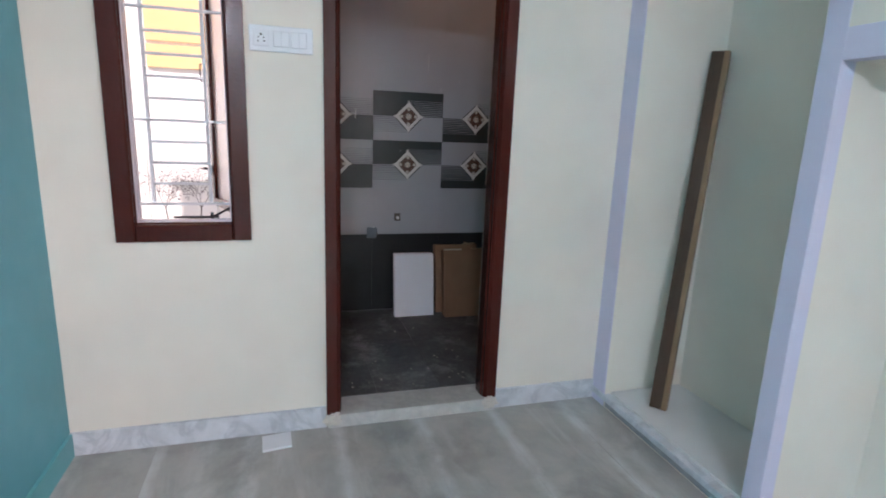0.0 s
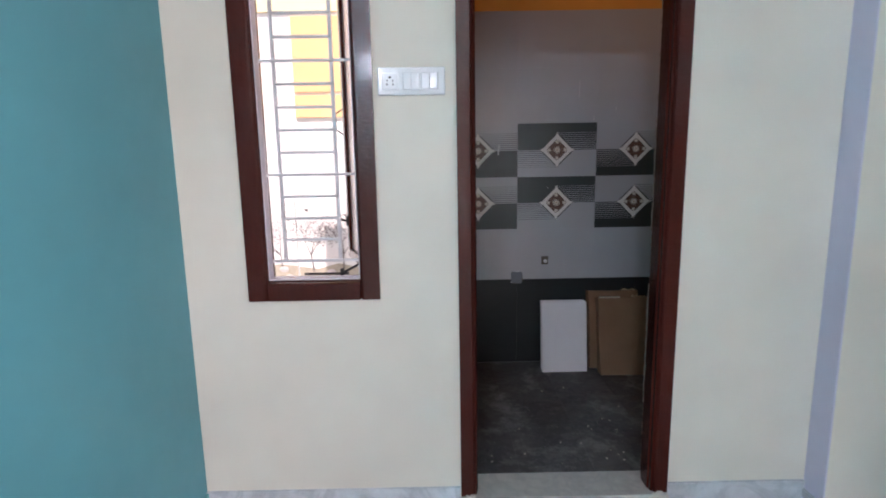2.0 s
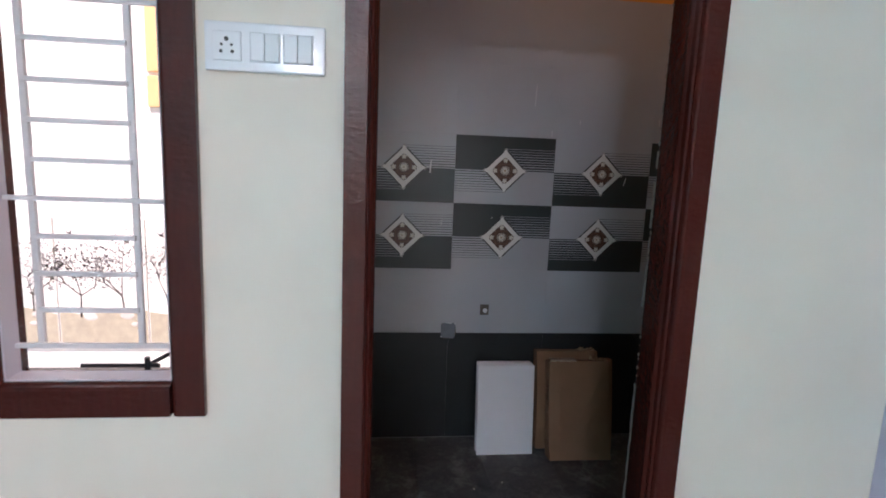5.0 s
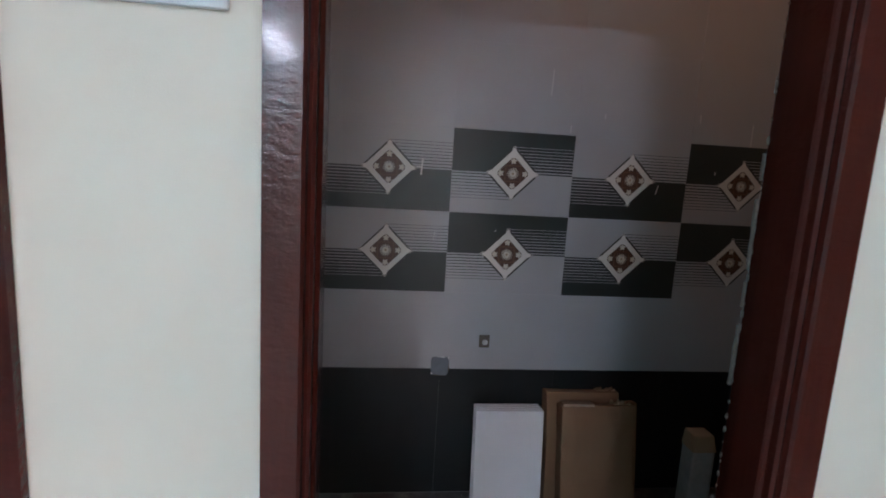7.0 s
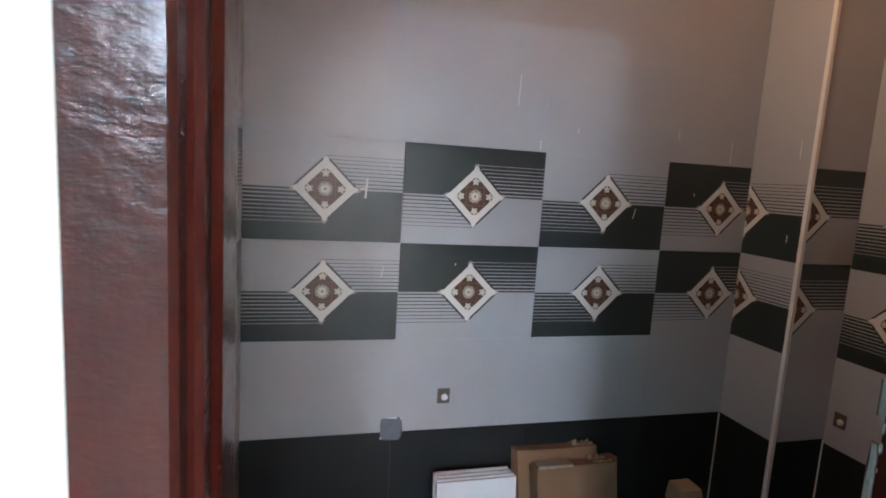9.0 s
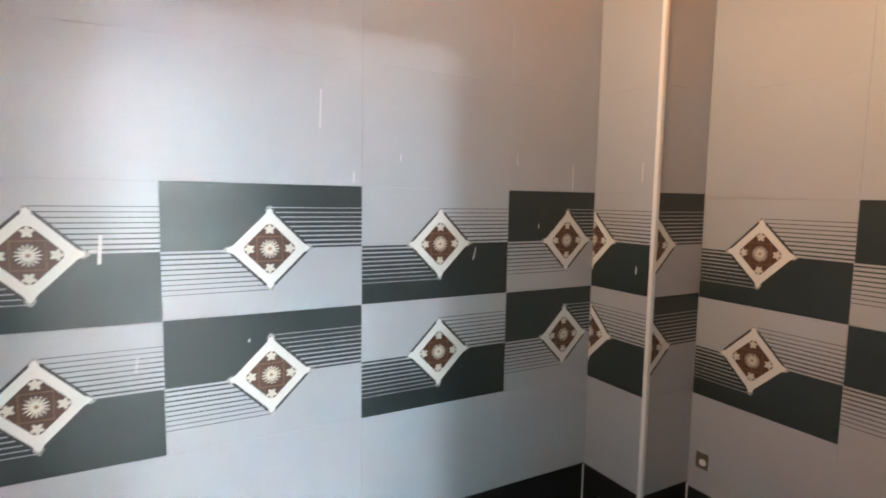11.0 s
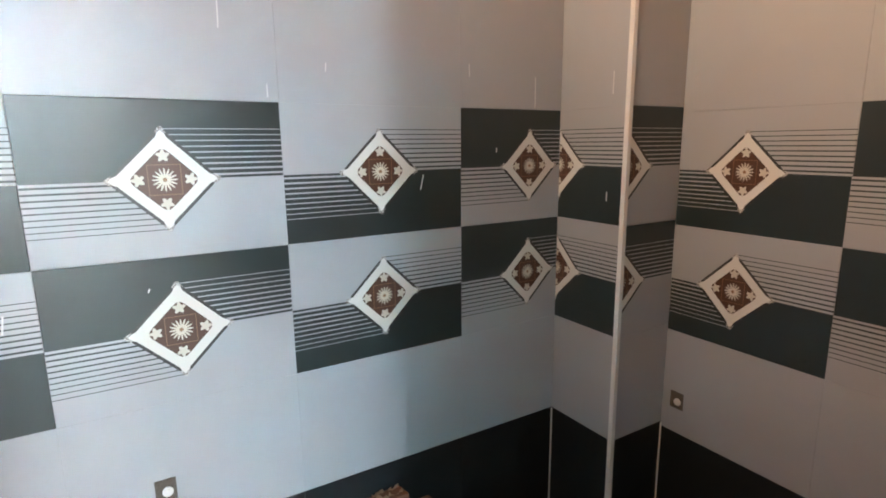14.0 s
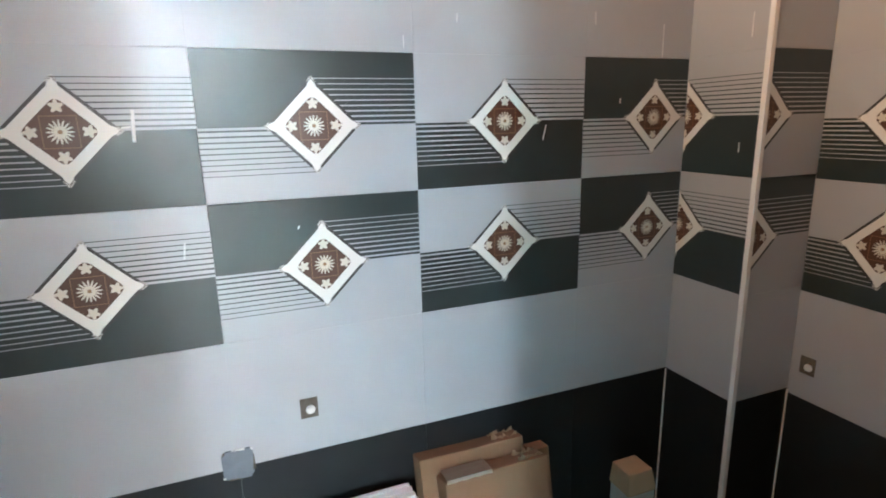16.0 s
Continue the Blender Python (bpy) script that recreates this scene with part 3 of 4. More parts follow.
# ---- doorway ----
def door_frame():
    x0, x1, _, top = DOOR
    d = thing("door_frame", "glossy reddish-brown varnished door frame, no leaf hung", "door frame", ((x0 + x1) / 2, WB, FT))
    ox, oz = (x0 + x1) / 2, FT
    f, b = -0.014, WT - WB + 0.006
    sec = [(0, f), (0.044, f), (0.048, f + 0.004), (0.050, f + 0.012), (0.054, f + 0.010), (0.058, f + 0.014), (0.059, f + 0.026),
           (0.062, f + 0.030), (0.064, f + 0.034), (0.064, b - 0.040), (0.050, b - 0.038), (0.050, b), (0, b)]
    z1 = top - 0.066 - oz
    part("jamb", prism([(x0 - ox + x, y) for x, y in sec], 0.0, z1), WOOD, d)
    part("jamb", prism([(x1 - ox - x, y) for x, y in sec][::-1], 0.0, z1), WOOD, d)
    bm = prism([(0.0 + y, x) for x, y in sec], x0 - ox, x1 - ox)
    bmesh.ops.transform(bm, matrix=Matrix(((0, 0, 1, 0), (1, 0, 0, 0), (0, -1, 0, top - oz), (0, 0, 0, 1))), verts=bm.verts)
    bmesh.ops.recalc_face_normals(bm, faces=bm.faces)
    part("head", bm, WOOD, d)
    rnd = random.Random(3)
    for sx, xb in ((1, x0 - ox + 0.050), (-1, x1 - ox - 0.050)):
        bm = bmesh.new()
        z = 0.05
        while z < z1 - 0.05:
            s = rnd.uniform(0.0015, 0.0035)
            bmesh.ops.create_icosphere(bm, subdivisions=1, radius=1.0, matrix=Matrix.Translation((xb + sx * 0.002, b - 0.002, z)) @ Matrix.Diagonal((s, s * 0.5, s * rnd.uniform(1, 2.6), 1)))
            z += rnd.uniform(0.006, 0.05)
        ob = part("plaster_crumbs", bm, RAGGED, d, "ragged pale plaster along the frame's back edge", True)
    return d


door_frame()


# ---- window ----
def barred_window():
    x0, x1, z0, z1 = WIN
    ox = (x0 + x1) / 2
    w = thing("window_1", "narrow window in glossy dark brown frame with steel grille", "window", (ox, WB, z0), kind="structure")
    f, b, wd = -0.014, 0.082, 0.068
    sec = [(0, f), (wd - 0.012, f), (wd - 0.006, f + 0.004), (wd - 0.004, f + 0.012), (wd, f + 0.016), (wd, b), (0, b)]
    h = z1 - z0
    frame_parts = part("window_frame", prism([(x0 - ox + x, y) for x, y in sec], 0, h), WOOD, w)
    part("window_frame", prism([(x1 - ox - x, y) for x, y in sec][::-1], 0, h), WOOD, w)
    for top in (False, True):
        bm = prism([(y, x) for x, y in sec], x0 - ox + wd, x1 - ox - wd)
        s, o = (1, 0) if not top else (-1, h)
        bmesh.ops.transform(bm, matrix=Matrix(((0, 0, 1, 0), (1, 0, 0, 0), (0, s, 0, o), (0, 0, 0, 1))), verts=bm.verts)
        bmesh.ops.recalc_face_normals(bm, faces=bm.faces)
        part("window_frame", bm, WOOD, w)
    # flat steel liner of the grille
    lx0, lx1, lz0, lz1 = x0 - ox + wd, x1 - ox - wd, wd, h - wd
    for a in ((lx0, lx0 + 0.004, lz0, lz1), (lx1 - 0.004, lx1, lz0, lz1), (lx0 + 0.004, lx1 - 0.004, lz0, lz0 + 0.004), (lx0 + 0.004, lx1 - 0.004, lz1 - 0.004, lz1)):
        part("grille_frame", boxed(a[0], a[1], 0.006, 0.054, a[2], a[3], 0.001), LINER, w, "pale lilac primed steel strip")
    gy = 0.047
    va, vb = -1.217 - ox, -1.025 - ox
    for vx in (va, vb):
        part("grille_bar", boxed(vx - 0.006, vx + 0.006, gy - 0.004, gy + 0.006, 0.8525 - z0, lz1, 0.0012), STEEL_W, w)
    levels = [0.8525 + 0.0746 * k for k in range(14)]
    for k, z in enumerate(levels):
        long = k in (0, 4, 9, 13)
        a, c = (lx0 + 0.005, lx1 - 0.005) if long else (va, vb)
        part("grille_bar", boxed(a, c, gy - 0.010, gy - 0.001, z - z0 - 0.0048, z - z0 + 0.0048, 0.0012), STEEL_W, w)
    # casement stay along the bottom
    stay = part("casement_stay", rod(bmesh.new(), (-0.05, 0.072, wd + 0.008), (lx1 - 0.05, 0.072, wd + 0.008), 0.0045), STEEL_D, w, "dark steel casement stay")
    bm = rod(bmesh.new(), (lx1 - 0.075, 0.072, wd + 0.008), (lx1 - 0.01, 0.130, wd + 0.036), 0.0045)
    rod(bm, (lx1 - 0.075, 0.072, wd), (lx1 - 0.075, 0.072, wd + 0.026), 0.006)
    part("stay_arm", bm, STEEL_D, stay)
    # glazed shutter swung outwards on the hinge side
    sh = part("shutter", boxed(0.0, 0.032, -0.016, 0.016, 0, 1.10, 0.002), WOOD, w, "open brown shutter with frosted glass")
    sh.matrix_basis = pose(lx1 + 0.014, 0.130, wd + 0.008, 0, 0, 110)
    part("stile", boxed(0.282, 0.316, -0.016, 0.016, 0, 1.10, 0.002), WOOD, sh)
    part("rail", boxed(0.032, 0.282, -0.016, 0.016, 0, 0.034, 0.002), WOOD, sh)
    part("rail", boxed(0.032, 0.282, -0.016, 0.016, 1.066, 1.10, 0.002), WOOD, sh)
    g = part("pane", boxed(0.034, 0.280, -0.0025, 0.0025, 0.036, 1.064), FROST, sh)
    g.visible_shadow = False
    bm = rod(bmesh.new(), (0.300, 0.018, 0.50), (0.300, 0.045, 0.52), 0.0028)
    rod(bm, (0.300, 0.045, 0.52), (0.300, 0.045, 0.58), 0.0028)
    rod(bm, (0.300, 0.045, 0.58), (0.300, 0.018, 0.60), 0.0028)
    part("handle", bm, STEEL_D, sh, "dark steel pull handle")
    part("latch", rod(box(bmesh.new(), 0.286, 0.314, 0.016, 0.022, 0.13, 0.17), (0.30, 0.02, 0.15), (0.30, 0.05, 0.16), 0.005), STEEL_D, sh)
    return w


barred_window()


# window never in view, built around the added bedroom fill
def unseen_window():
    y0, y1, z0, z1 = UNSEEN_WIN
    w = thing("window_2_unseen", "unseen bedroom window added for fill light, brown varnished frame", "window", (XR + 0.02, (y0 + y1) / 2, z0), kind="structure")
    hw, h = (y1 - y0) / 2, z1 - z0
    for a in ((-hw, -hw + 0.06, 0, h), (hw - 0.06, hw, 0, h), (-0.03, 0.03, 0.06, h - 0.06), (-hw + 0.06, hw - 0.06, 0, 0.06), (-hw + 0.06, hw - 0.06, h - 0.06, h)):
        part("window_frame", boxed(-0.035, 0.03, a[0], a[1], a[2], a[3], 0.003), WOOD, w)


unseen_window()


# frame of the assumed ventilator that holds the added lamp
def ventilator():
    y0, y1, z0, z1 = ADDED_VENT
    v = thing("window_3_added", "unseen bathroom ventilator frame, added around a warm fill lamp", "ventilator", (TL - 0.02, (y0 + y1) / 2, z0), kind="structure")
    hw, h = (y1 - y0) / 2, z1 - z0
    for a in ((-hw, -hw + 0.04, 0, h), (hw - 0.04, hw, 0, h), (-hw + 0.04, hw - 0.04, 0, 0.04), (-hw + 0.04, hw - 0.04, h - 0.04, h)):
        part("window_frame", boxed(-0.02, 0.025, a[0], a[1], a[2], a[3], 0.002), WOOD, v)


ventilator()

# ---- bedroom things ----
tube = thing("tube_light", "slim white tube light lit on the teal wall", "lamp", (XL, (TUBE[0][1] + TUBE[1][1]) / 2, TUBE[0][2]))
half = (TUBE[1][1] - TUBE[0][1]) / 2
part("housing", boxed(0.0, 0.085, -half - 0.03, half + 0.03, -0.018, 0.018, 0.004), PLASTIC, tube)
part("tube", rod(bmesh.new(), (0.132, -half, 0), (0.132, half, 0), 0.020, 16), glow("cool_tube_glow", (0.82, 0.89, 1.0), 240), tube, "glowing cool white tube", True)
for s in (-1, 1):
    part("end_cap", boxed(0.085, 0.155, s * half - 0.012 + s * 0.014, s * half + 0.012 + s * 0.014, -0.016, 0.016, 0.003), PLASTIC, tube)


def switch_plate():
    x0, x1, z0, z1 = -0.868, -0.650, 1.402, 1.490
    cx, cz = (x0 + x1) / 2, (z0 + z1) / 2
    s = thing("switch_plate", "glossy white switch plate with socket and rocker switches", "switch", (cx, WB, cz))
    hw, hh = (x1 - x0) / 2, (z1 - z0) / 2
    part("plate", boxed(-hw, hw, -0.011, 0.0, -hh, hh, 0.004), PLASTIC, s)
    so = part("socket", boxed(-0.094, -0.043, -0.0145, -0.008, -0.026, 0.026, 0.002), PLASTIC, s)
    # pin holes as dark discs on the face, their inner shade only coloured
    for px, pz, r in ((0, 0.012, 0.0042), (-0.009, 0.002, 0.0026), (0.009, 0.002, 0.0026), (-0.010, -0.010, 0.0032), (0.010, -0.010, 0.0032)):
        part("pin_hole", rod(bmesh.new(), (-0.0685 + px, -0.0152, pz), (-0.0685 + px, -0.0130, pz), r, 12), PIN, so)
    for g0 in (-0.026, 0.034):
        # greyer backing carries the shade between the rockers in its colour
        part("switch_gap", boxed(g0 - 0.002, g0 + 0.054, -0.0122, -0.009, -0.027, 0.027, 0.001), PLASTIC_D, s)
        for k in range(2):
            bm = boxed(-0.0126, 0.0126, -0.0050, 0.0015, -0.025, 0.025, 0.002)
            bmesh.ops.transform(bm, matrix=pose(g0 + 0.0262 * k + 0.0126, -0.0115, 0, -0.4 - 0.5 * k, 0, -0.4 - 1.0 * k - (1.9 if g0 > 0 else 0)), verts=bm.verts)
            part("rocker", bm, PLASTIC, s)
    return s


switch_plate()


def leaning_plank():
    a, b = Vector((0.807, -1.585, FB + 0.075)), Vector((1.018, -1.432, 1.52))
    L = (b - a).length
    p = thing("timber_plank", "dark-stained timber batten with a raw edge leaning in a niche", "plank", a)
    q = (b - a).to_track_quat("Z", "Y")
    part("batten", boxed(-0.020, 0.030, -0.018, 0.018, 0, L, 0.003), PLANK_DARK, p).rotation_euler = q.to_euler()
    part("raw_edge", boxed(-0.041, -0.0205, -0.018, 0.018, 0, L, 0.002), PLANK_RAW, p, "raw pale timber edge").rotation_euler = q.to_euler()
    return p


leaning_plank()

bm = boxed(-0.056, 0.056, -0.052, 0.052, 0, 0.009, 0.0015)
for v in bm.verts:
    v.co.x += 0.10 * v.co.y
tl = tagged(link("tile_offcut", bm, SLAB), "broken white tile offcut lying on the floor", "tile")
tl.matrix_basis = pose(-0.815, -1.378, FB, 0, 0, 8)

# ---- bathroom things ----
def tile_stack():
    s = thing("tile_stack", "white ceramic slabs stacked on edge against the wall", "tiles", (0.025, -0.172, FT))
    for k in range(6):
        bm = boxed(-0.123 + 0.002 * (k % 3), 0.134 - 0.003 * (k % 2), 0.0125 * k, 0.0125 * k + 0.0115, 0.0, 0.404 + 0.004 * (k % 2), 0.001)
        ob = part("slab", bm, SLAB, s)
        ob.rotation_euler = (radians(-7), 0, 0)
    return s


tile_stack()


def carton(label, x0, x1, y, h, depth, lean, seed, tape=None, torn=None, bevel=0.004):
    """A flat carton standing on edge, leaning back. tape: its stretch over the top edge; torn: the stretch with ragged corrugated board."""
    c = thing("cardboard_carton", label, "cardboard box", ((x0 + x1) / 2, y, FT), "cartons against the wall")
    w = (x1 - x0) / 2
    bm = bmesh.new()
    box(bm, -w, w, 0, depth, 0, h, bevel)
    bmesh.ops.subdivide_edges(bm, edges=[e for e in bm.edges if e.calc_length() > 0.2], cuts=5)
    for v in bm.verts:
        v.co.x += 0.0025 * math.sin(v.co.z * 11 + v.co.y * 30 + seed)
        v.co.y += 0.003 * math.sin(v.co.x * 17 + v.co.z * 9 + seed)
        if v.co.z > h * 0.9:
            v.co.z += 0.0015 * math.sin(v.co.x * 23 + seed)
    body = part("body", bm, CARD, c)
    body.rotation_euler = (radians(lean), 0, 0)
    rnd = random.Random(seed)
    if tape:
        bm = bmesh.new()
        xs = [tape[0] + (tape[1] - tape[0]) * i / 10 for i in range(11)]
        lines = []
        for x in xs:
            low = rnd.uniform(-0.004, 0.004)
            lines.append([bm.verts.new(p) for p in ((x, -0.0035, h - 0.003 + low * 0.4), (x, -0.003, h + 0.0055), (x + 0.004, depth * 0.55, h + 0.007), (x + 0.006, depth + 0.002, h + 0.006))])
        for a, b in zip(lines, lines[1:]):
            for k in range(3):
                bm.faces.new((a[k], b[k], b[k + 1], a[k + 1]))
        bmesh.ops.solidify(bm, geom=bm.faces[:], thickness=0.0012)
        part("tape", bm, TAPE, body, "pale parcel tape with torn edges")
    if torn:
        bm = bmesh.new()
        k = 12
        xs = [torn[0] + (torn[1] - torn[0]) * i / k for i in range(k + 1)]
        for yo in (0.25, 0.8):
            lo = [bm.verts.new((x, depth * yo, h - 0.012)) for x in xs]
            hi = [bm.verts.new((x + rnd.uniform(-0.003, 0.003), depth * yo + rnd.uniform(-0.004, 0.008), h + rnd.uniform(0.001, 0.016))) for x in xs]
            for i in range(k):
                bm.faces.new((lo[i], lo[i + 1], hi[i + 1], hi[i]))
        bmesh.ops.solidify(bm, geom=bm.faces[:], thickness=0.003)
        part("torn_flap", bm, CARD_IN, body, "torn pale corrugated flap")
    return c


carton("flat brown carton standing against the black tiles", 0.188, 0.478, -0.130, 0.452, 0.055, -10, 5, None, (0.06, 0.138))
carton("scuffed brown carton with parcel tape on its top edge", 0.221, 0.504, -0.236, 0.440, 0.062, -14, 9, (-0.135, -0.015), (0.07, 0.135))
carton("small brown carton leaning beside larger cartons", 0.490, 0.545, -0.150, 0.420, 0.045, -10, 12)


def wrapped_block():
    c = thing("wrapped_block", "grey wrapped block with a brown paper top", "block", (0.785, -0.135, FT))
    bm = boxed(-0.046, 0.046, -0.040, 0.040, 0, 0.265, 0.010)
    part("body", bm, WRAP, c)
    bm = boxed(-0.048, 0.048, -0.042, 0.042, 0.258, 0.325, 0.006)
    for v in bm.verts:
        if v.co.z > 0.3:
            v.co.x = v.co.x * 0.84 - 0.005
            v.co.y *= 0.85
    part("paper_top", bm, CARD_IN, c, "crumpled brown paper top")
    return c


wrapped_block()


def wall_hole(name, m):
    """A square cut in the tiling with a capped pipe end in it."""
    h = thing(name, "square cut in the tiles with a white pipe plug", "pipe outlet", group="pipe outlets in the tiles")
    h.matrix_basis = m
    bm = bmesh.new()
    for a in ((-0.020, 0.020, 0.022, 0.0245), (-0.020, 0.020, -0.0245, -0.022), (-0.020, -0.016, -0.022, 0.022), (0.016, 0.020, -0.022, 0.022)):
        box(bm, a[0], a[1], -0.0025, 0.002, a[2], a[3])
    part("rim", bm, CAVITY, h)
    # flat plate, no recess: the cavity's shade is in its dark colour
    part("cavity", boxed(-0.016, 0.016, -0.0012, 0.002, -0.022, 0.022), CAVITY, h, "mortar plate darkened as a shaded cavity")
    bm = rod(bmesh.new(), (0.003, 0.001, -0.004), (0.003, -0.005, -0.004), 0.0105, 18)
    rod(bm, (0.003, -0.005, -0.004), (0.003, -0.008, -0.004), 0.007, 6)
    part("plug", bm, BEAD, h, "white plastic pipe plug")
    return h


wall_hole("pipe_outlet", pose(-0.061, 0, 0.592))
wall_hole("pipe_outlet", pose(TR, -0.285, 0.566, 0, 0, -90))

jb = thing("junction_cover", "blue-grey square cover plate on the tile edge", "cover plate", (-0.226, 0, 0.492))
rnd = random.Random(8)
rim = [(x + rnd.uniform(-0.002, 0.002), z + rnd.uniform(-0.002, 0.002)) for x, z in ((0.034, -0.026), (0.034, 0.030), (0.027, 0.036), (-0.027, 0.036),
       (-0.035, 0.024), (-0.033, -0.028), (-0.024, -0.036), (0.026, -0.036))]
bm = prism(rim, -0.002, 0.006)
bmesh.ops.transform(bm, matrix=Matrix.Rotation(radians(90), 4, "X"), verts=bm.verts)
part("cover", bm, GREY_BOX, jb)
for i in range(8):
    (ax, az), (bx, bz) = rim[i], rim[(i + 1) % 8]
    if rnd.random() < 0.7:
        k0, k1 = rnd.uniform(0.0, 0.3), rnd.uniform(0.6, 1.0)
        bm = rod(bmesh.new(), (ax + (bx - ax) * k0, -0.004, az + (bz - az) * k0), (ax + (bx - ax) * k1, -0.004, az + (bz - az) * k1), rnd.uniform(0.0018, 0.004), 7, 0.0015)
        part("cement_lip", bm, FLECK if i % 3 else CAVITY, jb, "", True)

setting("trim_column_bead", boxed(PX - 0.005, PX + 0.009, PY - 0.005, PY + 0.009, FT, 1.98, 0.002), BEAD, "white plastic corner bead", "trim")

for nm, gx, gy in (("trim_corner_joint_back", PX - 0.0035, -0.0035), ("trim_corner_joint_right", TR - 0.0035, PY - 0.0035)):
    setting(nm, boxed(gx, gx + 0.004, gy, gy + 0.004, FT, 0.476, 0.0008), BEAD, "pale cement joint in a tiled corner", "trim")

# cement left along the back edge of the frame
edge = thing("mortar_strip", "pale ragged cement strip along the door frame edge", "mortar", (DOOR[1] - 0.046, WT + 0.007, FT + 0.30))
rnd = random.Random(21)
for z0, z1, w in ((0.0, 0.46, 0.006), (0.66, 0.76, 0.007), (0.79, 0.83, 0.005), (0.85, 0.96, 0.007), (0.99, 1.03, 0.005), (1.42, 1.50, 0.005)):
    k = max(4, int((z1 - z0) / 0.018))
    bm = bmesh.new()
    rows = []
    for i in range(k + 1):
        z = z0 + (z1 - z0) * i / k
        a, b = -w * rnd.uniform(0.75, 1.15), rnd.uniform(-0.001, 0.002)
        rows.append([bm.verts.new(c) for c in ((a, 0.006, z), (a * 0.6, -0.003 + 0.006 * 2, z), (b, 0.012, z), (b, 0.0, z), (a, 0.0, z))])
    for p, q in zip(rows, rows[1:]):
        for j in range(5):
            bm.faces.new((p[j], p[(j + 1) % 5], q[(j + 1) % 5], q[j]))
    bm.faces.new(rows[0]), bm.faces.new(rows[-1][::-1])
    bmesh.ops.recalc_face_normals(bm, faces=bm.faces)
    part("cement_lump", bm, RAGGED, edge)

# stray flecks of white cement on the tiles
flecks = thing("cement_flecks", "small white cement flecks stuck to the tiles", "flecks", (0.3, 0, 1.2))
for fx, fz, fh, tilt in ((0.915, 1.424, 0.080, 0), (0.560, 1.200, 0.036, 14), (0.786, 1.274, 0.012, 0), (-0.049, 1.018, 0.008, 20), (0.329, 1.455, 0.018, 4),
                         (0.203, 1.402, 0.026, 0), (-0.333, 1.238, 0.060, 4), (-0.276, 0.990, 0.034, 8), (0.12, 1.56, 0.09, 2), (0.70, 1.47, 0.03, -3)):
    fw = 0.0030 if 0.05 < fh < 0.065 else 0.0013
    ob = part("fleck", boxed(-fw, fw, -0.0010, 0.0006, -fh / 2, fh / 2, 0.0004), FLECK, flecks)
    ob.matrix_basis = pose(fx - 0.3, 0, fz - 1.2, 0, tilt, 0)
ob = part("fleck", boxed(-0.008, 0.008, -0.0012, 0.0006, -0.0016, 0.0016, 0.0004), FLECK, flecks)
ob.matrix_basis = pose(-0.345 - 0.3, 0, 0.036, 0, -5, 0)
for fy, fz, fh in ((-0.186, 1.438, 0.055), (-0.180, 1.152, 0.024)):
    ob = part("fleck", boxed(-0.0012, 0.0006, -0.0016, 0.0016, -fh / 2, fh / 2, 0.0004), FLECK, flecks)
    ob.matrix_basis = pose(PX - 0.3, fy, fz - 1.2)

# crumbs of cement on the bathroom floor and at the feet of the door frame
rnd = random.Random(77)
bm = bmesh.new()
for k in range(48):
    near = k < 28
    x = rnd.gauss(0.02, 0.22) if near else rnd.uniform(TL + 0.1, TR - 0.1)
    y = rnd.uniform(-1.12, -0.75) if near else rnd.uniform(-1.1, -0.32)
    r = rnd.uniform(0.0015, 0.0055)
    bmesh.ops.create_icosphere(bm, subdivisions=1, radius=1.0, matrix=Matrix.Translation((min(max(x, TL + 0.05), TR - 0.05), y, FT + r * 0.3)) @ Matrix.Diagonal((r, r * rnd.uniform(0.6, 1.5), r * 0.6, 1)))
tagged(link("cement_crumbs", bm, SLAB_EDGE), "pale cement crumbs scattered over the dark floor", "rubble", kind="stuff")
for jx in (DOOR[0] + 0.032, DOOR[1] - 0.032):
    bm = bmesh.new()
    bmesh.ops.create_icosphere(bm, subdivisions=4, radius=1.0, matrix=Matrix.Diagonal((0.042, 0.011, 0.030, 1)))
    for v in bm.verts:
        v.co += v.co * 0.3 * noise.fractal(v.co * 70 + Vector((jx * 9, 0, 0)), 0.7, 2.1, 4)
        v.co.z -= 0.024
    ob = tagged(link("mortar_lump", bm, SLAB_EDGE), "rough grey mortar lump at the foot of the door frame", "mortar", "mortar at the door frame")
    ob.location = (jx, WB - 0.016, FT)

# ---- tiles, pieces of the setting ----
ROWS = [(FT, 0.480, "d"), (0.480, 0.780, "w"), (0.780, 1.080, "m"), (1.080, 1.380, "m"), (1.380, 1.680, "w"), (1.680, 1.980, "w")]
MATS = {"d": BLACK_TILE, "w": WHITE_TILE, "A": TILE_A, "B": TILE_B}
TILE_MESH = {}


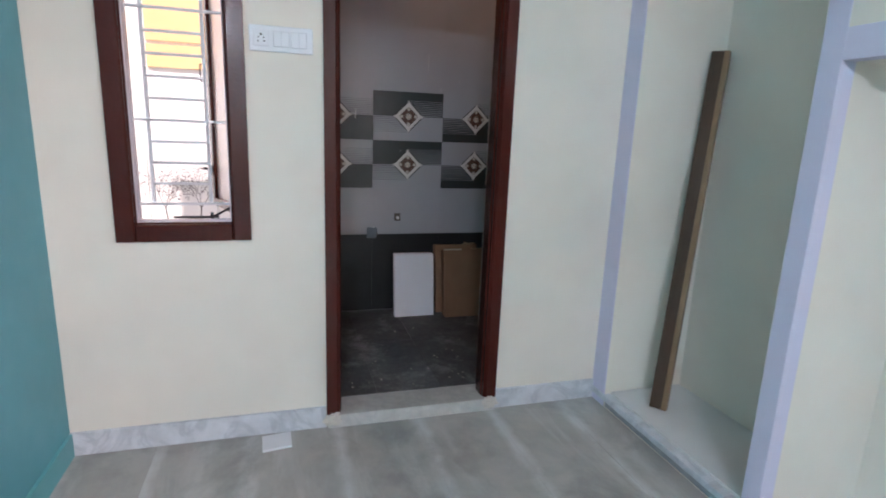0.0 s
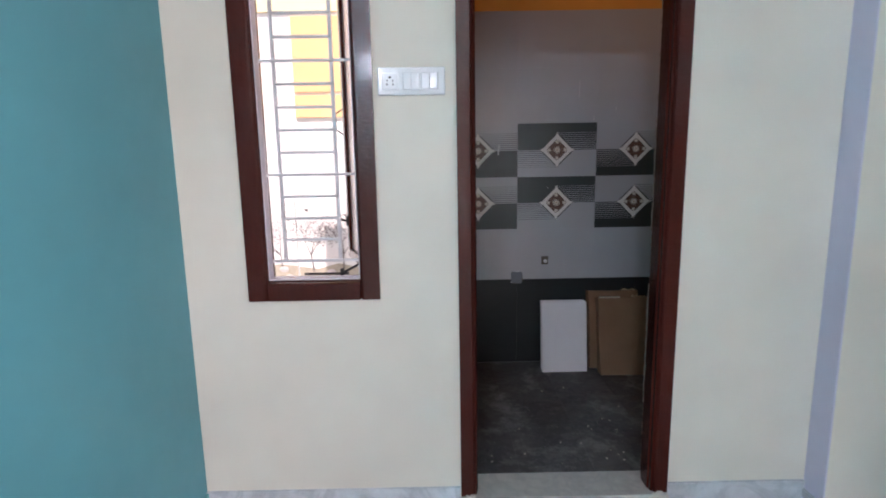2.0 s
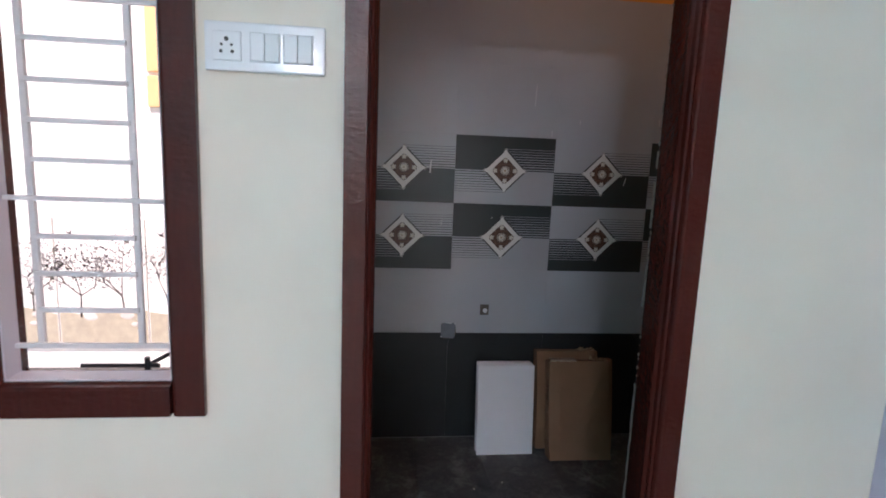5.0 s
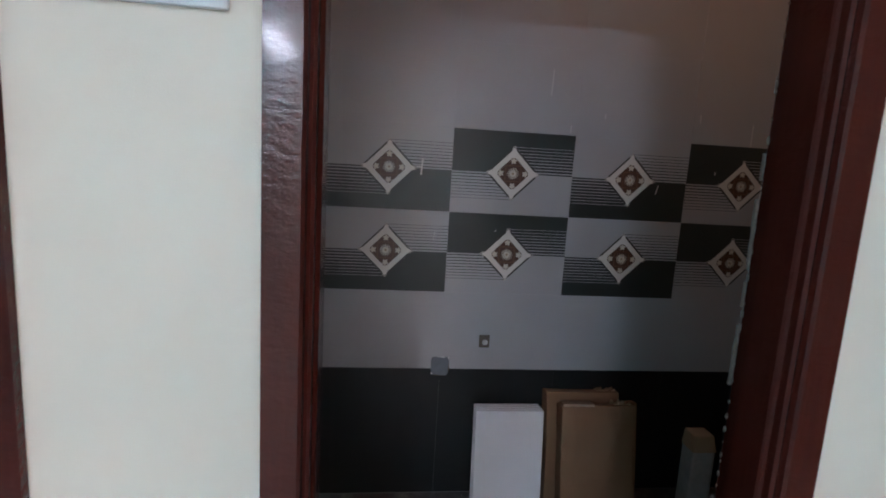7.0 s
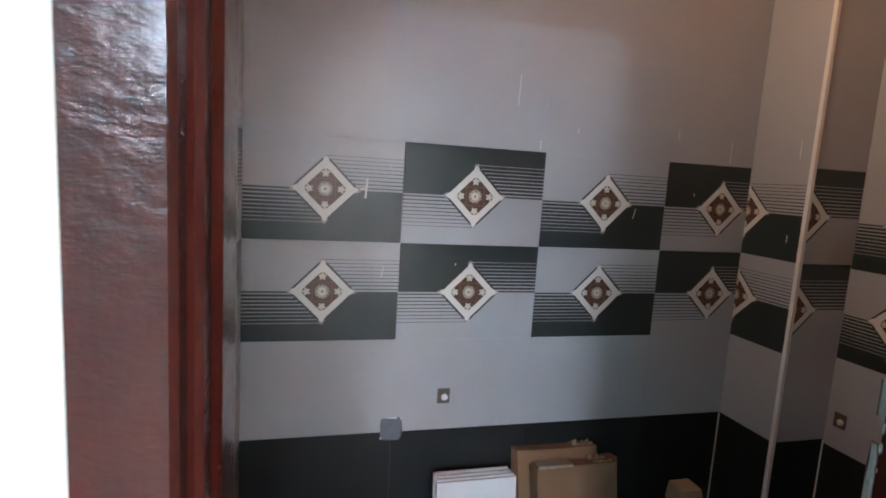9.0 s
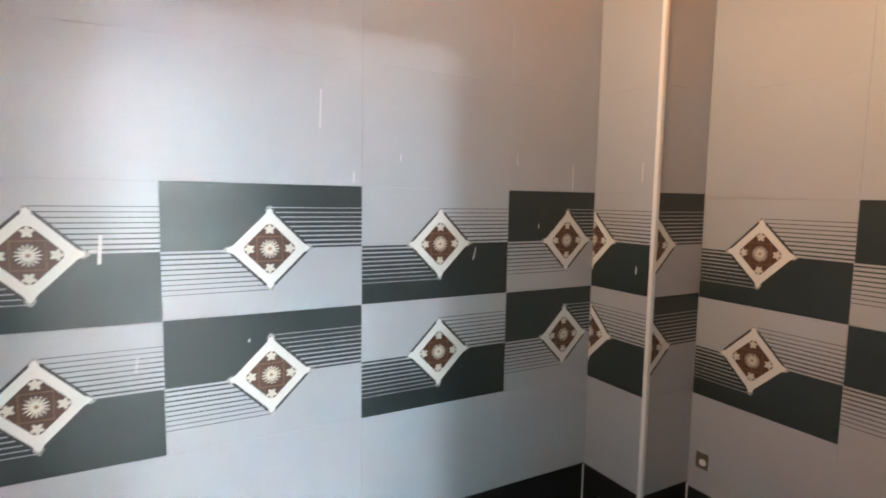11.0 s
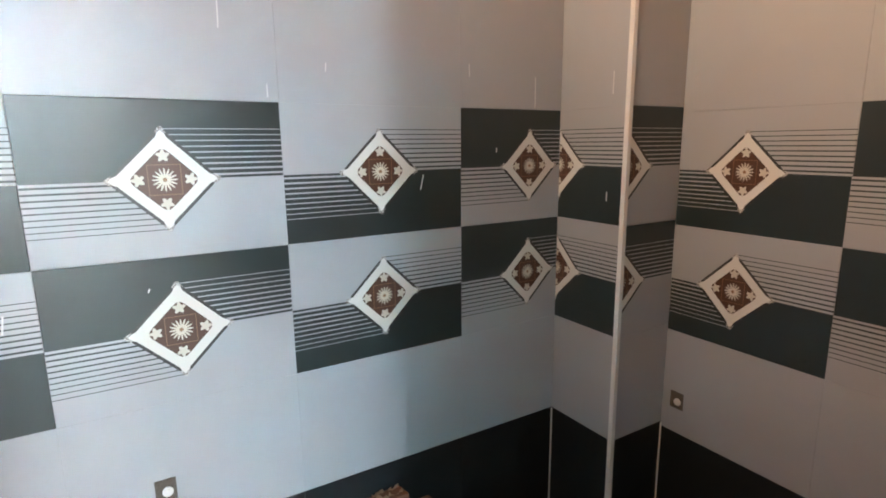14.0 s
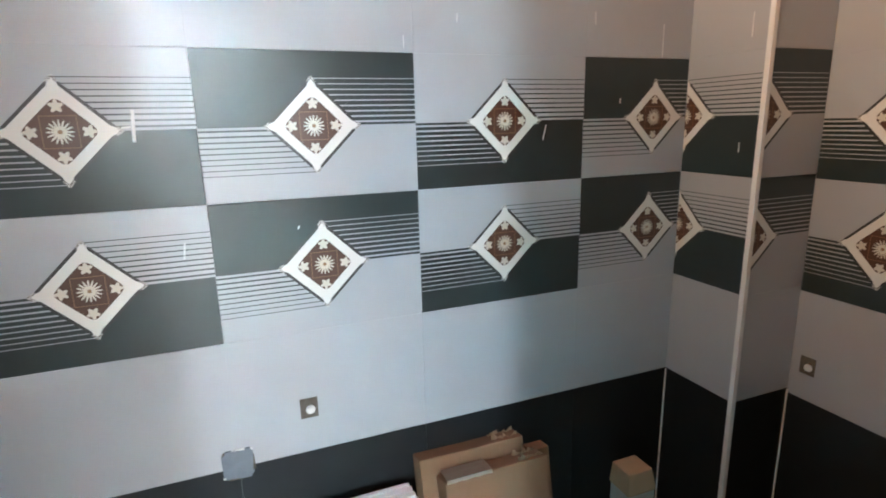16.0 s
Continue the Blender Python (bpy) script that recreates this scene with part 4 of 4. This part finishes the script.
def tile_mesh(w, h, ucen, vcen, mat):
    """One tile, front face towards -y, lower left corner at the origin; its print is laid out from (ucen, vcen)."""
    key = (round(w, 4), round(h, 4), round(ucen, 4), round(vcen, 4), mat.name)
    if key in TILE_MESH:
        return TILE_MESH[key]
    g, c = (0.0002, 0.0003) if mat in (WHITE_TILE, BLACK_TILE) else (0.0005, 0.0007)
    ring = lambda i, y: [(g + i, y, g + i), (w - g - i, y, g + i), (w - g - i, y, h - g - i), (g + i, y, h - g - i)]
    co = ring(c, 0.0) + ring(0.0, c) + ring(0.0, 0.006)
    faces = [(0, 1, 2, 3)] + [(j, j + 4, (j + 1) % 4 + 4, (j + 1) % 4) for j in range(4)] + [(j + 4, j + 8, (j + 1) % 4 + 8, (j + 1) % 4 + 4) for j in range(4)]
    me = bpy.data.meshes.new("tile")
    me.from_pydata(co, [], faces)
    uv = me.uv_layers.new(name="UVMap")
    for lp in me.loops:
        x, _, z = me.vertices[lp.vertex_index].co
        uv.data[lp.index].uv = (x - ucen, z - vcen)
    me.materials.append(mat)
    me.update()
    TILE_MESH[key] = me
    return me


def tile_wall(owner, origin, turn, cols, holes=(), drop=0.0):
    """cols: (u0, u1, motif kind, where the full tile would start). Tiles stand on the plane through origin, turned about z."""
    rnd = random.Random(len(cols) * 7 + int(turn))
    for u0, u1, kind, start in cols:
        for z0, z1, row in ROWS:
            z0, z1 = (z0 if z0 == FT else z0 - drop), (z1 if z1 > 1.9 else z1 - drop)
            for p, q, lo, hi in [(u0, u1, z0, z1)]:
                mat = MATS[kind if row == "m" else row]
                zs = [(lo, hi)]
                for h0, h1, g0, g1 in holes:
                    if h0 < (p + q) / 2 < h1:
                        zs = [s for a, b in zs for s in ((a, min(b, g0)), (max(a, g1), b)) if s[1] - s[0] > 0.004]
                for a, b in zs:
                    me = tile_mesh(q - p, b - a, start + 0.225 - p, (z0 + z1) / 2 - a, mat)
                    ob = new("tile", me)
                    ob.parent = owner
                    ob.matrix_basis = Matrix.Translation(origin) @ pose(0, 0, 0, 0, 0, turn) @ pose(p, rnd.uniform(-0.0003, 0.0003), a)


W = bpy.data.objects
tile_wall(W["wall_bath_back"], (0, 0, 0), 0, [(-0.675, -0.225, "B", -0.675), (-0.225, 0.225, "A", -0.225), (0.225, 0.675, "B", 0.225), (0.675, PX, "A", 0.675)])
tile_wall(W["wall_bath_column"], (PX, 0, 0), -90, [(0.0, -PY, "B", -0.225)])
tile_wall(W["wall_bath_column"], (0, PY, 0), 0, [(PX, TR, "A", PX - 0.225)])
tile_wall(W["wall_bath_right"], (TR, 0, 0), -90, [(-PY, 0.640, "B", 0.190), (0.640, 1.090, "A", 0.640), (1.090, 1.18, "B", 1.090)], drop=0.013)
tile_wall(W["wall_bath_left"], (TL, 0, 0), 90, [(-0.45, 0.0, "A", -0.45), (-0.90, -0.45, "B", -0.90), (-1.18, -0.90, "A", -1.35)])
tile_wall(W["wall_bath_front"], (0, WT, 0), 180, [(-TR, -0.896, "A", -1.346), (-0.896, -0.446, "B", -0.896), (-0.446, -0.146, "A", -0.446), (0.614, 0.675, "A", 0.614)])

for i in range(7):
    for j in range(4):
        x0, y0 = TL + 0.30 * i, WT + 0.02 + 0.30 * j
        x1, y1 = min(x0 + 0.2992, TR), min(y0 + 0.2992, 0.0)
        if x1 - x0 > 0.02:
            key = ("bath", round(x1 - x0, 3), round(y1 - y0, 3))
            if key not in TILE_MESH:
                bm = boxed(0, x1 - x0, 0, y1 - y0, -0.012, 0, 0.0015)
                me = bpy.data.meshes.new("floor_tile")
                bm.to_mesh(me), bm.free()
                me.materials.append(STONE)
                TILE_MESH[key] = me
            ob = new("floor_tile", TILE_MESH[key])
            ob.parent = W["floor_bathroom"]
            ob.location = (x0, y0, FT + random.uniform(-0.0012, 0.0))

for i in range(-3, 5):
    for j in range(5):
        x0, x1 = max(XL, -0.57 + 0.345 * i), min(1.08, -0.57 + 0.345 * (i + 1) - 0.0006)
        y1 = WB - 1.28 * j
        y0 = max(YB, y1 - 1.2794)
        if x1 - x0 > 0.02 and y1 - y0 > 0.02:
            key = ("bed", round(x1 - x0, 3), round(y1 - y0, 3))
            if key not in TILE_MESH:
                bm = boxed(0, x1 - x0, 0, y1 - y0, -0.014, 0, 0.0006)
                me = bpy.data.meshes.new("floor_slab")
                bm.to_mesh(me), bm.free()
                me.materials.append(FLOOR_M)
                TILE_MESH[key] = me
            ob = new("floor_slab", TILE_MESH[key])
            ob.parent = W["floor_bedroom"]
            ob.location = (x0, y0, FB + random.uniform(-0.0006, 0.0))
